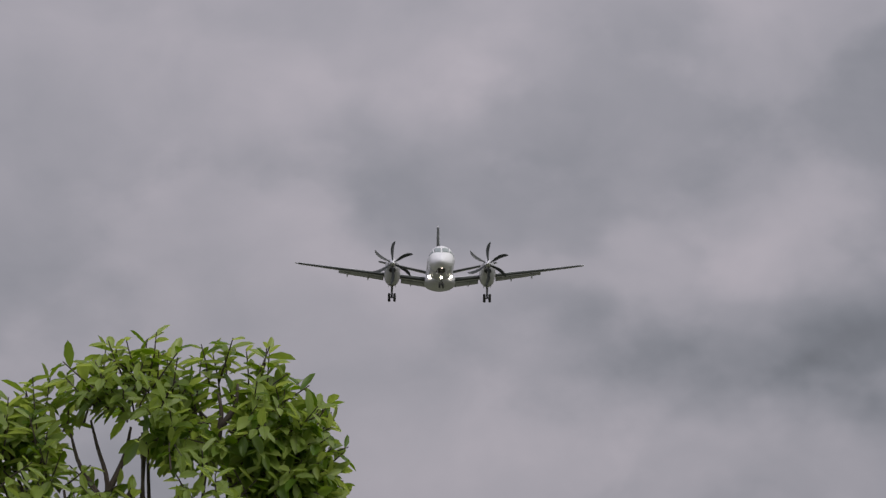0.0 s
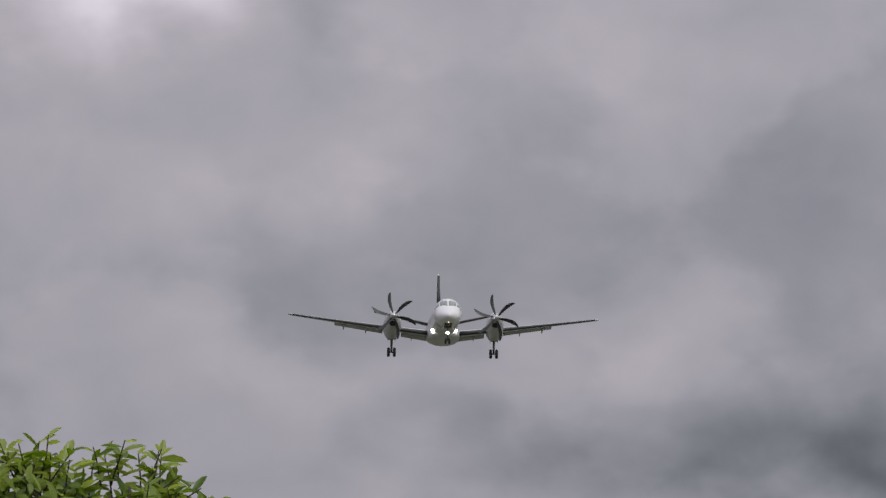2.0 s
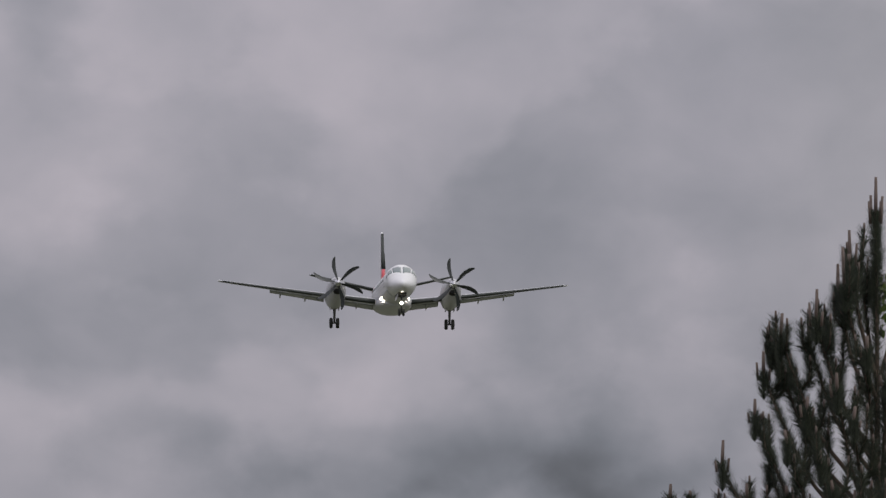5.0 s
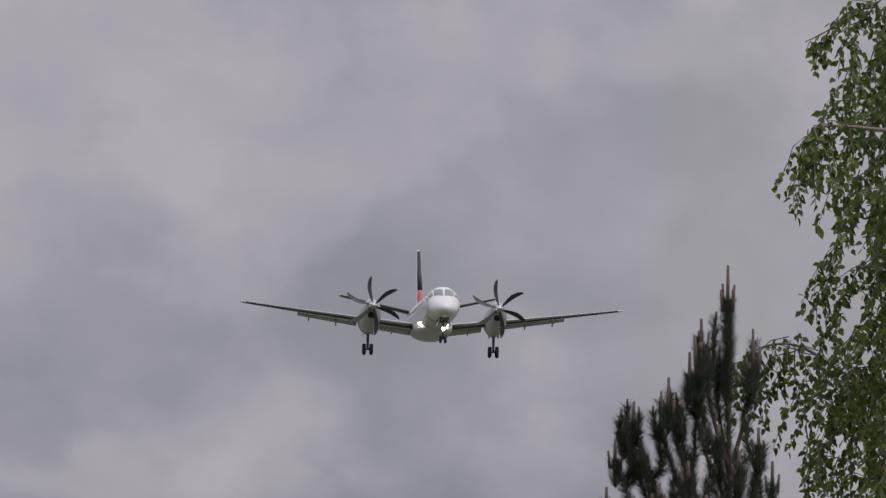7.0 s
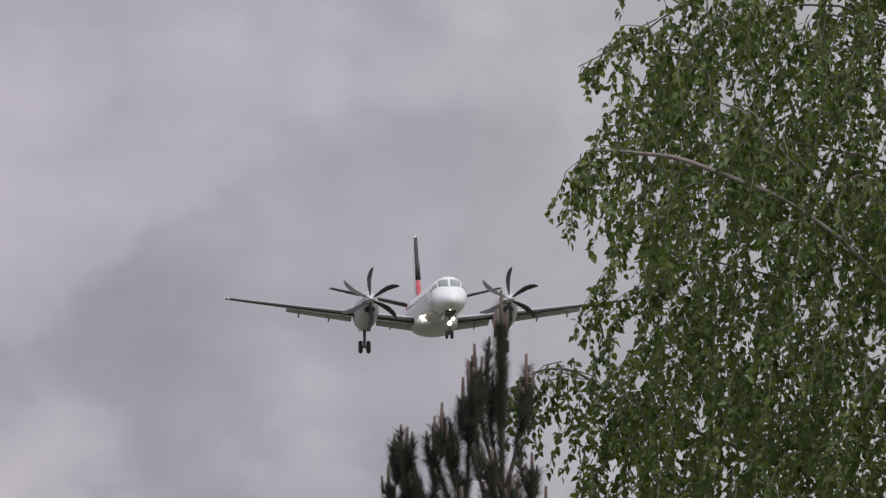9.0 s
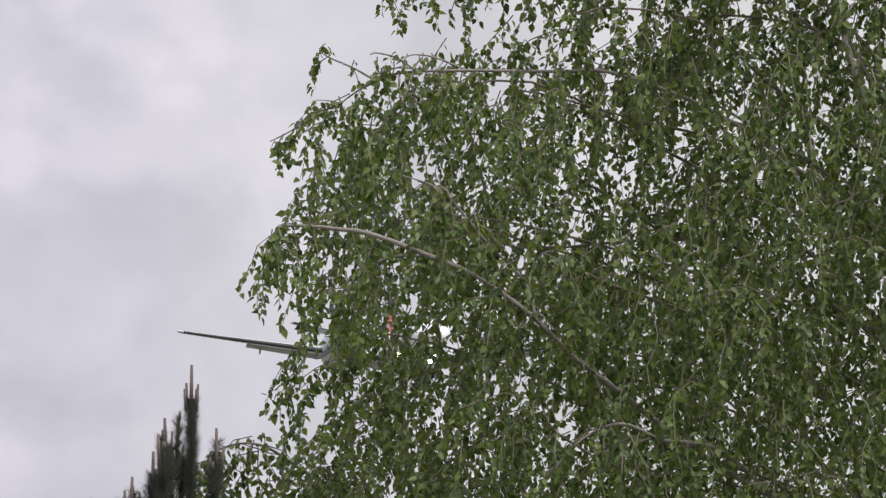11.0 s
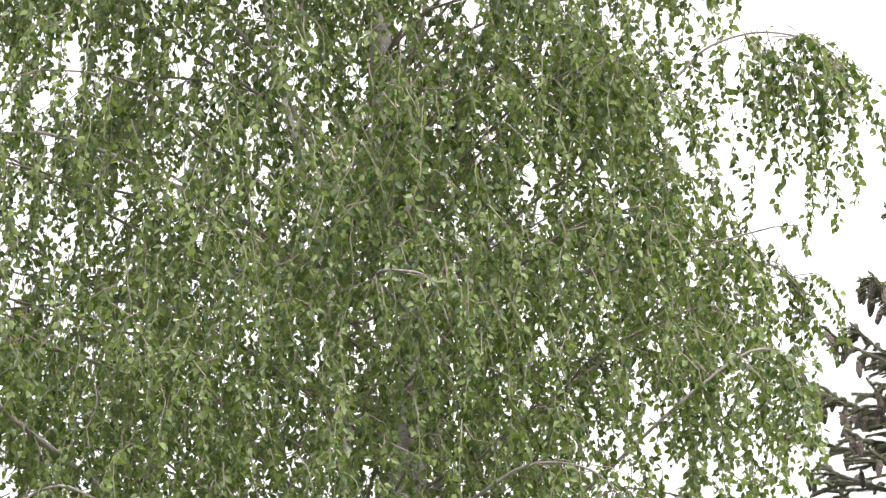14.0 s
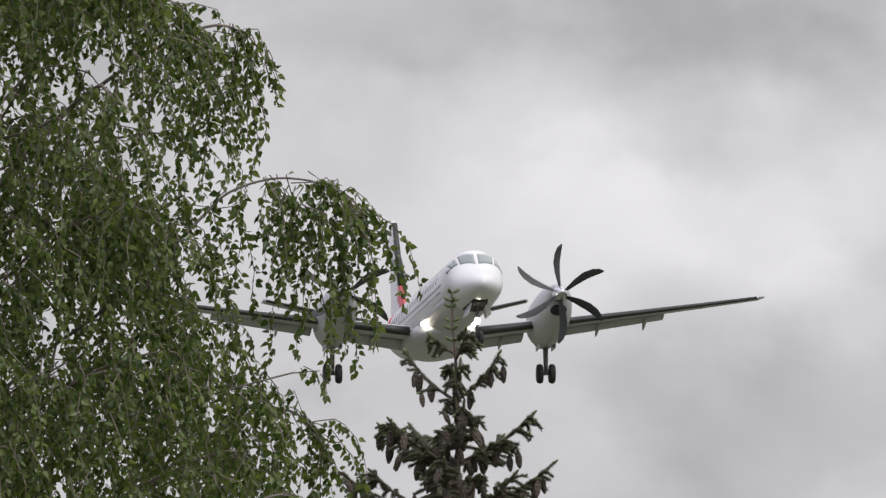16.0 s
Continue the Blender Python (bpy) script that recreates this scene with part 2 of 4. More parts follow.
def tube_data(points, radii, sides, verts, faces):
    """Adds a tapered tube along points to lists of vertices and faces."""
    pts = [Vector(p) for p in points]
    start = len(verts)
    for i, p in enumerate(pts):
        d = (pts[min(i + 1, len(pts) - 1)] - pts[max(i - 1, 0)]).normalized()
        side = d.cross(Vector((0.31, 0.87, 0.39)) if abs(d.z) > 0.8 else Vector((0, 0, 1))).normalized()
        up = side.cross(d)
        for k in range(sides):
            a = 2 * math.pi * k / sides
            verts.append(tuple(p + (side * math.cos(a) + up * math.sin(a)) * radii[i]))
    for i in range(len(pts) - 1):
        for k in range(sides):
            a, b = start + i * sides + k, start + i * sides + (k + 1) % sides
            faces.append((a, b, b + sides, a + sides))
    faces.append(tuple(range(start + sides - 1, start - 1, -1)))
    faces.append(tuple(range(start + (len(pts) - 1) * sides, start + len(pts) * sides)))


def tube(name, points, radii, mat, parent, sides=8, label=""):
    v, f = [], []
    tube_data(points, radii, sides, v, f)
    return soup(name, v, f, mat, parent, label, True)


def bezier(points, n):
    """A smooth line through the points (Catmull-Rom), n steps to each stretch."""
    p = [Vector(q) for q in points]
    p = [p[0] * 2 - p[1]] + p + [p[-1] * 2 - p[-2]]
    out = []
    for i in range(1, len(p) - 2):
        for k in range(n):
            t = k / n
            out.append(0.5 * (2 * p[i] + (p[i + 1] - p[i - 1]) * t + (2 * p[i - 1] - 5 * p[i] + 4 * p[i + 1] - p[i + 2]) * t * t
                              + (3 * p[i] - p[i - 1] - 3 * p[i + 1] + p[i + 2]) * t ** 3))
    out.append(p[-2])
    return out


def lerp_rows(rows, y):
    ys = [r[0] for r in rows]
    return [float(np.interp(y, ys, [r[k] for r in rows])) for k in range(1, len(rows[0]))]


def spot(turn, up, away):
    """A place by its bearing and height angle from the camera's stand, in degrees, and its distance."""
    a = radians(turn)
    return Vector((away * math.sin(a), away * math.cos(a), EYE_HEIGHT + away * math.tan(radians(up)) / 1.0))


# ---- ground ----
def build_ground():
    bm = bmesh.new()
    bmesh.ops.create_grid(bm, x_segments=90, y_segments=90, size=2400)
    for v in bm.verts:
        if v.co.length > 200:
            v.co.z = 1.5 * noise.noise(v.co * 0.004)
        v.co.y += 1500
    ob = part("ground", bm, GRASS, None)
    tagged(ob, "flat mown grass ground reaching to the horizon", "ground", kind="structure")


build_ground()


# ---- the airliner ----
# section rows: station, top, bottom, half width
HULL = [(-14.6, 0.86, 0.70, 0.05), (-14.0, 0.94, 0.40, 0.20), (-12.0, 1.05, -0.05, 0.52), (-10.0, 1.12, -0.50, 0.80), (-8.0, 1.15, -0.90, 1.03),
        (-6.0, 1.155, -1.13, 1.14), (-4.0, 1.155, -1.155, 1.155), (8.4, 1.165, -1.155, 1.155), (9.2, 1.20, -1.15, 1.15), (9.8, 1.19, -1.14, 1.12),
        (10.2, 1.08, -1.12, 1.07), (10.55, 0.82, -1.10, 1.02), (10.95, 0.48, -1.06, 0.94), (11.4, 0.26, -1.0, 0.80), (12.0, 0.08, -0.88, 0.60), (12.4, -0.08, -0.74, 0.40),
        (12.62, -0.22, -0.58, 0.20), (12.7, -0.36, -0.46, 0.05)]


def hull(y, a, grow=0.0):
    top, bottom, half = lerp_rows(HULL, y)
    c, h = (top + bottom) / 2, (top - bottom) / 2
    return Vector(((half + grow) * math.sin(a), y, c + (h + grow) * math.cos(a)))


def hull_patch(name, y0, y1, a0, a1, mat, parent, grow=0.012, steps=5, lean=0.0, label=""):
    """A panel that lies on the hull between two stations and two angles from the top."""
    bm = bmesh.new()
    rows = []
    for i in range(steps + 1):
        rows.append([])
        for k in range(steps + 1):
            a = radians(a0 + (a1 - a0) * k / steps)
            y = y0 + (y1 - y0) * i / steps - lean * k / steps
            rows[-1].append((bm.verts.new(hull(y, a, grow)), bm.verts.new(hull(y, a, -0.03))))
    n = steps
    for i in range(n):
        for k in range(n):
            for s in (0, 1):
                bm.faces.new((rows[i][k][s], rows[i + 1][k][s], rows[i + 1][k + 1][s], rows[i][k + 1][s]))
    edge = [rows[0][k] for k in range(n + 1)] + [rows[i][n] for i in range(1, n + 1)] + [rows[n][k] for k in range(n - 1, -1, -1)] + [rows[i][0] for i in range(n - 1, 0, -1)]
    for p, q in zip(edge, edge[1:] + edge[:1]):
        bm.faces.new((p[0], q[0], q[1], p[1]))
    return part(name, bm, mat, parent, label)


def foil(c, thick, camber=0.03, n=9):
    """An aerofoil's outline, nose at 0, tail at -c."""
    out = []
    for i in range(n):
        u = (1 - math.cos(math.pi * i / (n - 1))) / 2
        t = thick * c * 5 * (0.2969 * math.sqrt(u) - 0.126 * u - 0.3516 * u ** 2 + 0.2843 * u ** 3 - 0.1015 * u ** 4)
        m = camber * c * 4 * u * (1 - u)
        out.append((-u * c, m + t, m - t))
    return [(y, hi) for y, hi, lo in out] + [(y, lo) for y, hi, lo in out[-2:0:-1]]


def wing_station(s):
    """Leading edge, chord, height and thickness of the wing at span s."""
    k = (s - 1.0) / 11.38
    return 1.25 - 0.55 * k, 3.05 - 1.95 * k, -0.90 + (s - 1.0) * 0.1150 + 0.10 * k * k, 0.165 - 0.04 * k


def wing_rings(side, s0, s1, u0, u1, n, thick=1.0, grow=0.0):
    rings = []
    for i in range(n + 1):
        s = s0 + (s1 - s0) * i / n
        le, c, z, th = wing_station(s)
        outline = foil(c, th)
        ring = []
        for y, h in outline:
            u = min(max(-y / c, u0), u1)
            if u == -y / c:
                ring.append((side * s, le + y, z + h * thick))
            else:
                near = [q for q in outline]
                hi = np.interp(u, [-q[0] / c for q in near[:9]], [q[1] for q in near[:9]])
                lo = np.interp(u, [-near[0][0] / c] + [-q[0] / c for q in near[:8:-1]] + [-near[8][0] / c], [near[0][1]] + [q[1] for q in near[:8:-1]] + [near[8][1]])
                ring.append((side * s, le - u * c, z + (hi if h >= (hi + lo) / 2 else lo)))
        cx = sum(p[1] for p in ring) / len(ring)
        cz = sum(p[2] for p in ring) / len(ring)
        if grow:
            ring = [(p[0], p[1] + grow * (1 if p[1] > cx else 0), p[2] + grow * (1 if p[2] > cz else -1)) for p in ring]
        rings.append(ring)
    return rings


def build_airliner():
    plane = new("turboprop_airliner")
    tagged(plane, "white twin turboprop airliner, gear down, landing lights on, in flight", "airplane")
    # hull
    bm = bmesh.new()
    stations = sorted(set([r[0] for r in HULL] + list(np.arange(-13, 12.6, 0.5)) + [12.2, 12.55, 11.7, 10.6, 11.15, 10.4, 10.75, 10.05, 9.6]))
    loft(bm, [[hull(y, 2 * math.pi * k / 40) for k in range(40)] for y in stations])
    fuselage = part("fuselage", bm, WHITE_PAINT, plane, "glossy white fuselage")
    hull_patch("belly_panel", -9, 9.6, 118, 242, BELLY_PAINT, plane, 0.008, 16, label="light grey belly")
    for sgn in (1, -1):
        hull_patch("windshield", 10.90, 10.36, sgn * 3.5, sgn * 38, COCKPIT_GLASS, plane, 0.014, 6, 0.22, label="dark cockpit windshield pane")
        hull_patch("side_window", 10.62, 10.08, sgn * 43, sgn * 64, COCKPIT_GLASS, plane, 0.014, 4, 0.22, label="dark cockpit side window")
        hull_patch("quarter_window", 10.32, 9.85, sgn * 67, sgn * 77, COCKPIT_GLASS, plane, 0.014, 3, 0.1)
        for k in range(18):
            hull_patch("cabin_window", 7.6 - 0.76 * k, 7.36 - 0.76 * k, sgn * 69, sgn * 83, COCKPIT_GLASS, plane, 0.01, 2)
        hull_patch("cheat_line", -9.5, 9.0, sgn * 92, sgn * 95, GREY_PAINT, plane, 0.01, 14, label="thin grey line along the fuselage")
        hull_patch("lower_line", -9.5, 8.6, sgn * 103, sgn * 105, GREY_PAINT, plane, 0.01, 14)
    hull_patch("tail_emblem", -8.6, -6.4, 52, 78, RED_PAINT, plane, 0.012, 4, label="red emblem on the rear fuselage")
    hull_patch("tail_emblem", -8.6, -6.4, -52, -78, RED_PAINT, plane, 0.012, 4, label="red emblem on the rear fuselage")
    # belly fairing under the wing
    bm = bmesh.new()
    rows = [(3.6, 0.15, 0.15, -1.06), (3.0, 0.75, 0.33, -1.07), (2.0, 1.20, 0.55, -1.05), (0.5, 1.36, 0.65, -1.03), (-1.5, 1.36, 0.65, -1.03), (-3.0, 1.1, 0.51, -1.04), (-4.2, 0.55, 0.3, -1.05), (-4.8, 0.1, 0.1, -1.05)]
    loft(bm, [[(w * math.cos(2 * math.pi * k / 24), y, z + h * math.sin(2 * math.pi * k / 24)) for k in range(24)] for y, w, h, z in rows])
    part("belly_fairing", bm, BELLY_PAINT, plane, "grey belly fairing under the wing")
    # wheel well and nose gear doors
    hull_patch("nose_gear_well", 9.7, 11.7, 157, 203, WELL_DARK, plane, 0.01, 5, label="dark open nose gear bay")
    for sgn in (1, -1):
        bm = bmesh.new()
        loft(bm, [[(sgn * (0.30 + 0.10 * h), y, -1.02 - 0.42 * h + dz) for h, dz in ((0, 0), (1, 0))] + [(sgn * (0.34 + 0.10 * h), y, -1.02 - 0.42 * h) for h in (1, 0)] for y in (9.9, 10.7, 11.5)])
        part("nose_gear_door", bm, SHADED_WHITE_PAINT, plane, smooth=False)
    # wings
    for sgn, side in ((1, "starboard"), (-1, "port")):
        bm = bmesh.new()
        loft(bm, wing_rings(sgn, 0.6, 12.38, 0.0, 1.0, 16))
        wing = part("wing", bm, GREY_PAINT, plane, "light grey tapered wing")
        bm = bmesh.new()
        loft(bm, wing_rings(sgn, 1.3, 12.2, 0.0, 0.085, 14, 1.0, 0.008))
        part("deicing_boot", bm, BOOT_RUBBER, wing, "black rubber leading edge boot")
        for s0, s1 in ((1.25, 3.35), (4.85, 8.75)):
            bm = bmesh.new()
            rings = []
            for i in range(7):
                s = s0 + (s1 - s0) * i / 6
                le, c, z, th = wing_station(s)
                fc = 0.30 * c
                q = Matrix.Rotation(radians(19), 3, "X")
                ring = []
                for y, h in foil(fc, 0.14, 0.02, 7):
                    v = q @ Vector((0, y, h))
                    ring.append((sgn * s, le - 0.70 * c + v.y, z - 0.035 * c + v.z))
                rings.append(ring)
            loft(bm, rings)
            part("flap", bm, GREY_PAINT, wing, "extended grey flap")
        for s in (2.5, 6.2, 8.0):
            le, c, z, th = wing_station(s)
            bm = bmesh.new()
            loft(bm, [[(sgn * s + r * math.cos(2 * math.pi * k / 8), le - u * c, z - 0.16 - d + r * 1.5 * math.sin(2 * math.pi * k / 8)) for k in range(8)]
                      for u, r, d in ((0.5, 0.015, 0.0), (0.62, 0.06, 0.05), (0.8, 0.07, 0.12), (0.95, 0.05, 0.25), (1.05, 0.012, 0.34))])
            part("flap_fairing", bm, GREY_PAINT, wing)
        le, c, z, th = wing_station(12.38)
        bm = bmesh.new()
        loft(bm, [[(sgn * (12.38 + o), le - u * c * k - 0.02, z + 0.03 + h * k) for u, h in ((0.05, 0), (0.3, 0.05), (0.7, 0.04), (1, 0.0), (0.7, -0.03), (0.3, -0.04))] for o, k in ((-0.01, 1), (0.10, 0.8), (0.16, 0.3))])
        part("wing_tip", bm, WHITE_PAINT, wing)
        # nacelle
        bm = bmesh.new()
        nz = 0.02
        rows = [(3.72, 0.30, 0.30, 0.20), (3.66, 0.40, 0.44, 0.14), (3.3, 0.54, 0.66, 0.02), (2.5, 0.66, 0.90, -0.14), (1.2, 0.72, 1.05, -0.28), (-0.6, 0.70, 1.02, -0.36), (-2.0, 0.52, 0.70, -0.32), (-3.2, 0.30, 0.34, -0.24), (-3.9, 0.08, 0.08, -0.2)]
        loft(bm, [[(sgn * 4.12 + w * math.cos(2 * math.pi * k / 24), y, nz + z + h * math.sin(2 * math.pi * k / 24)) for k in range(24)] for y, w, h, z in rows])
        nacelle = part("engine_nacelle", bm, SHADED_WHITE_PAINT, plane, "white engine nacelle, its shade painted in as grey")
        bm = bmesh.new()
        loft(bm, [[(sgn * 4.12 + w * math.cos(2 * math.pi * k / 16), y, nz + z + h * math.sin(2 * math.pi * k / 16)) for k in range(16)] for y, w, h, z in ((3.70, 0.27, 0.15, -0.30), (3.55, 0.32, 0.18, -0.34), (2.7, 0.26, 0.14, -0.56))])
        part("intake", bm, WELL_DARK, nacelle, "dark oval engine intake")
        bm = bmesh.new()
        loft(bm, [[(sgn * 4.12 + 0.18 + 0.10 * math.cos(2 * math.pi * k / 10), y, -0.62 + 0.08 * math.sin(2 * math.pi * k / 10) + dz) for k in range(10)] for y, dz in ((1.4, 0), (0.9, -0.12), (0.6, -0.22))])
        part("exhaust", bm, BARE_METAL, nacelle)
        # main gear
        gx = sgn * 4.12
        gear = tube("main_gear", [(gx, -0.25, -0.7), (gx, -0.28, -1.5), (gx, -0.3, -2.32)], [0.11, 0.10, 0.075], GEAR_STEEL, plane, 12, "dark main landing gear leg")
        tube("drag_brace", [(gx, 0.65, -0.95), (gx, -0.25, -1.75)], [0.045, 0.045], GEAR_STEEL, gear, 8)
        tube("axle", [(gx - 0.33, -0.3, -2.33), (gx + 0.33, -0.3, -2.33)], [0.06, 0.06], GEAR_STEEL, gear, 10)
        for dx in (-0.235, 0.235):
            wheel_at(gx + dx, -0.3, -2.33, 0.38, 0.115, gear)
        for dx in (-0.30, 0.30):
            bm = bmesh.new()
            bmesh.ops.create_cube(bm, size=1)
            bmesh.ops.scale(bm, vec=(0.03, 1.2, 0.34), verts=bm.verts)
            bmesh.ops.rotate(bm, matrix=Matrix.Rotation(radians(2 if dx > 0 else -2), 3, "Y"), verts=bm.verts)
            bmesh.ops.translate(bm, vec=(gx + dx, -0.2, -1.25), verts=bm.verts)
            bmesh.ops.bevel(bm, geom=bm.edges[:], offset=0.012, segments=1, affect="EDGES")
            part("gear_door", bm, SHADED_WHITE_PAINT, gear, smooth=False)
        # lights at the wing root
        for k, (lx, lz, r) in enumerate(((0.97, -0.76, 0.092), (0.82, -0.50, 0.05))):
            bm = bmesh.new()
            loft(bm, [[(sgn * lx + rr * math.cos(2 * math.pi * j / 14), 2.85 + dy, lz + rr * math.sin(2 * math.pi * j / 14)) for j in range(14)] for rr, dy in ((r * 1.1, -0.25), (r, 0.0), (r * 0.7, 0.05), (r * 0.2, 0.07))])
            part("landing_light", bm, LAMP_GLOW, plane, "lit landing light at the wing root")
        # tailplane
        bm = bmesh.new()
        rings = []
        for i in range(7):
            s = 0.2 + (5.18 - 0.2) * i / 6
            c = 2.0 - 0.95 * i / 6
            rings.append([(sgn * s, -11.7 - 0.16 * s + y, 0.80 + 0.235 * s + h) for y, h in foil(c, 0.12, 0.0)])
        loft(bm, rings)
        stab = part("tailplane", bm, GREY_PAINT, plane, "light grey tailplane")
        bm = bmesh.new()
        loft(bm, [[(p[0], p[1] + 0.008, p[2]) for p in ring] for ring in
                  [[(sgn * s, -11.7 - 0.16 * s + max(y, -0.16), 0.80 + 0.235 * s + h * 1.06) for y, h in foil(c, 0.12, 0.0) if y > -0.3] for s, c in ((0.6, 1.92), (3.0, 1.46), (5.1, 1.07))]])
        part("deicing_boot", bm, BOOT_RUBBER, stab, "black rubber leading edge boot")
    # fin with dorsal fillet
    bm = bmesh.new()
    fin_rows = [(0.85, -8.3, 6.0, 0.05), (1.4, -9.9, 4.35, 0.075), (2.2, -10.6, 3.5, 0.10), (3.4, -11.45, 2.75, 0.11), (5.05, -12.6, 1.85, 0.11), (5.18, -12.85, 1.45, 0.05)]
    loft(bm, [[(h, le + y, z) for y, h in foil(c, th, 0.0)] for z, le, c, th in fin_rows])
    fin = part("tail_fin", bm, WHITE_PAINT, plane, "white tail fin")
    bm = bmesh.new()
    loft(bm, [[(h * 1.05, le + 0.012 + max(y, -0.11 * k), z) for y, h in foil(c, th, 0.0, 21) if y > -0.35 * k] for z, le, c, th, k in ((2.36, -10.72, 3.39, 0.12, 1.0), (3.4, -11.45, 2.75, 0.125, 0.95), (5.05, -12.6, 1.85, 0.125, 0.8))])
    part("deicing_boot", bm, BOOT_RUBBER, fin, "black rubber leading edge boot")
    bm = bmesh.new()
    loft(bm, [[(h * 1.06, le + 0.012 + y, z) for y, h in foil(c, th, 0.0)] for z, le, c, th in ((1.10, -9.0, 3.2, 0.09), (1.4, -9.9, 2.8, 0.10), (1.9, -10.3, 2.4, 0.125), (2.35, -10.68, 1.6, 0.16))])
    part("fin_band", bm, RED_PAINT, fin, "red band at the foot of the fin")
    # nose gear
    leg = tube("nose_gear", [(0, 10.75, -1.0), (0, 10.6, -1.6), (0, 10.5, -2.25)], [0.075, 0.065, 0.05], GEAR_STEEL, plane, 12, "steel nose gear leg")
    tube("axle", [(-0.2, 10.5, -2.26), (0.2, 10.5, -2.26)], [0.04, 0.04], GEAR_STEEL, leg, 8)
    for dx in (-0.15, 0.15):
        wheel_at(dx, 10.5, -2.26, 0.27, 0.08, leg)
    bm = bmesh.new()
    loft(bm, [[(rr * math.cos(2 * math.pi * j / 14), 10.66 + dy, -1.62 + rr * math.sin(2 * math.pi * j / 14)) for j in range(14)] for rr, dy in ((0.07, -0.06), (0.12, 0.04), (0.09, 0.08), (0.03, 0.09))])
    part("taxi_light", bm, LAMP_GLOW, leg, "lit lamp on the nose gear leg")
    # propellers
    props = []
    for sgn in (1, -1):
        bm = bmesh.new()
        loft(bm, [[(r * math.cos(2 * math.pi * k / 20), y, r * math.sin(2 * math.pi * k / 20)) for k in range(20)] for y, r in ((-0.22, 0.30), (0.0, 0.31), (0.25, 0.27), (0.5, 0.17), (0.64, 0.07), (0.68, 0.01))])
        hub = part("propeller", bm, BARE_METAL, plane, "six-bladed propeller with a bright spinner")
        bm = bmesh.new()
        rings = []
        for r, c, sweep, tw, th in ((0.24, 0.16, 0.0, 60, 0.5), (0.45, 0.24, -0.02, 52, 0.30), (0.8, 0.33, -0.05, 44, 0.16), (1.2, 0.35, -0.05, 36, 0.10), (1.55, 0.31, 0.02, 31, 0.08), (1.78, 0.22, 0.11, 28, 0.07), (1.905, 0.08, 0.19, 27, 0.06)):
            q = Matrix.Rotation(radians(tw), 3, "Z")
            ring = []
            for y, h in foil(c, th, 0.02, 7):
                v = q @ Vector((-(y + c * 0.5) , h, 0))
                ring.append((v.x - sweep, v.y, r))
            rings.append(ring)
        loft(bm, rings)
        blade = part("blade", bm, BLADE_BLACK, hub, "black curved propeller blade")
        for k in range(1, 6):
            other = blade.copy()
            scene.collection.objects.link(other)
            other.rotation_euler = (0, radians(60 * k), 0)
        hub.location = (sgn * 4.12, 3.95, 0.24)
        props.append(hub)
    return plane, props


def wheel_at(x, y, z, r, half, parent):
    bm = bmesh.new()
    prof = [(-half, r * 0.62), (-half * 0.98, r * 0.84), (-half * 0.6, r * 0.97), (0, r), (half * 0.6, r * 0.97), (half * 0.98, r * 0.84), (half, r * 0.62)]
    loft(bm, [[(x + o, y + q * math.cos(2 * math.pi * k / 20), z + q * math.sin(2 * math.pi * k / 20)) for k in range(20)] for o, q in prof])
    part("wheel", bm, TYRE, parent, "black tyre")


plane, props = build_airliner()


# ---- foliage helpers ----
rng = np.random.default_rng(7)


def leaf_cloud(points, axes, normals, length, width, fold=0.18, shape="birch"):
    """Vertices and faces of many leaves, each folded along its midrib; arrays of places, directions and face normals."""
    n = len(points)
    side = np.cross(axes, normals)
    side /= np.linalg.norm(side, axis=1)[:, None] + 1e-9
    nrm = np.cross(side, axes)
    L, W = length[:, None], width[:, None]
    if shape == "birch":
        prof = [(0, 0, 0), (0.13, 0.38, fold * 0.8), (0.36, 0.5, fold), (0.70, 0.27, fold * 0.4), (1, 0, -0.08), (0.70, -0.27, fold * 0.4), (0.36, -0.5, fold), (0.13, -0.38, fold * 0.8)]
    else:
        prof = [(0, 0, 0), (0.18, 0.30, fold * 0.8), (0.50, 0.5, fold), (0.82, 0.32, fold * 0.4), (1, 0, -0.18), (0.82, -0.32, fold * 0.4), (0.50, -0.5, fold), (0.18, -0.30, fold * 0.8)]
    v = np.empty((n, 8, 3))
    for k, (a, b, c) in enumerate(prof):
        v[:, k] = points + axes * L * a + side * W * b + nrm * W * c
    base = np.arange(n)[:, None] * 8
    f = np.concatenate([base + np.array([[0, 1, 2, 3, 4]]), base + np.array([[0, 4, 5, 6, 7]])])
    return v.reshape(-1, 3), f


def needle_cloud(points, axes, length, width):
    """Thin three-sided needles."""
    n = len(points)
    ref = np.where(np.abs(axes[:, 2:3]) > 0.8, np.array([[1.0, 0.2, 0]]), np.array([[0, 0.1, 1.0]]))
    s = np.cross(axes, ref)
    s /= np.linalg.norm(s, axis=1)[:, None]
    u = np.cross(s, axes)
    W, L = np.asarray(width)[:, None] if np.ndim(width) else width, length[:, None]
    v = np.empty((n, 4, 3))
    v[:, 0] = points + s * W
    v[:, 1] = points - s * W * 0.5 + u * W * 0.87
    v[:, 2] = points - s * W * 0.5 - u * W * 0.87
    v[:, 3] = points + axes * L
    base = np.arange(n)[:, None] * 4
    f = np.concatenate([base + np.array([[0, 1, 3]]), base + np.array([[1, 2, 3]]), base + np.array([[2, 0, 3]])])
    return v.reshape(-1, 3), f


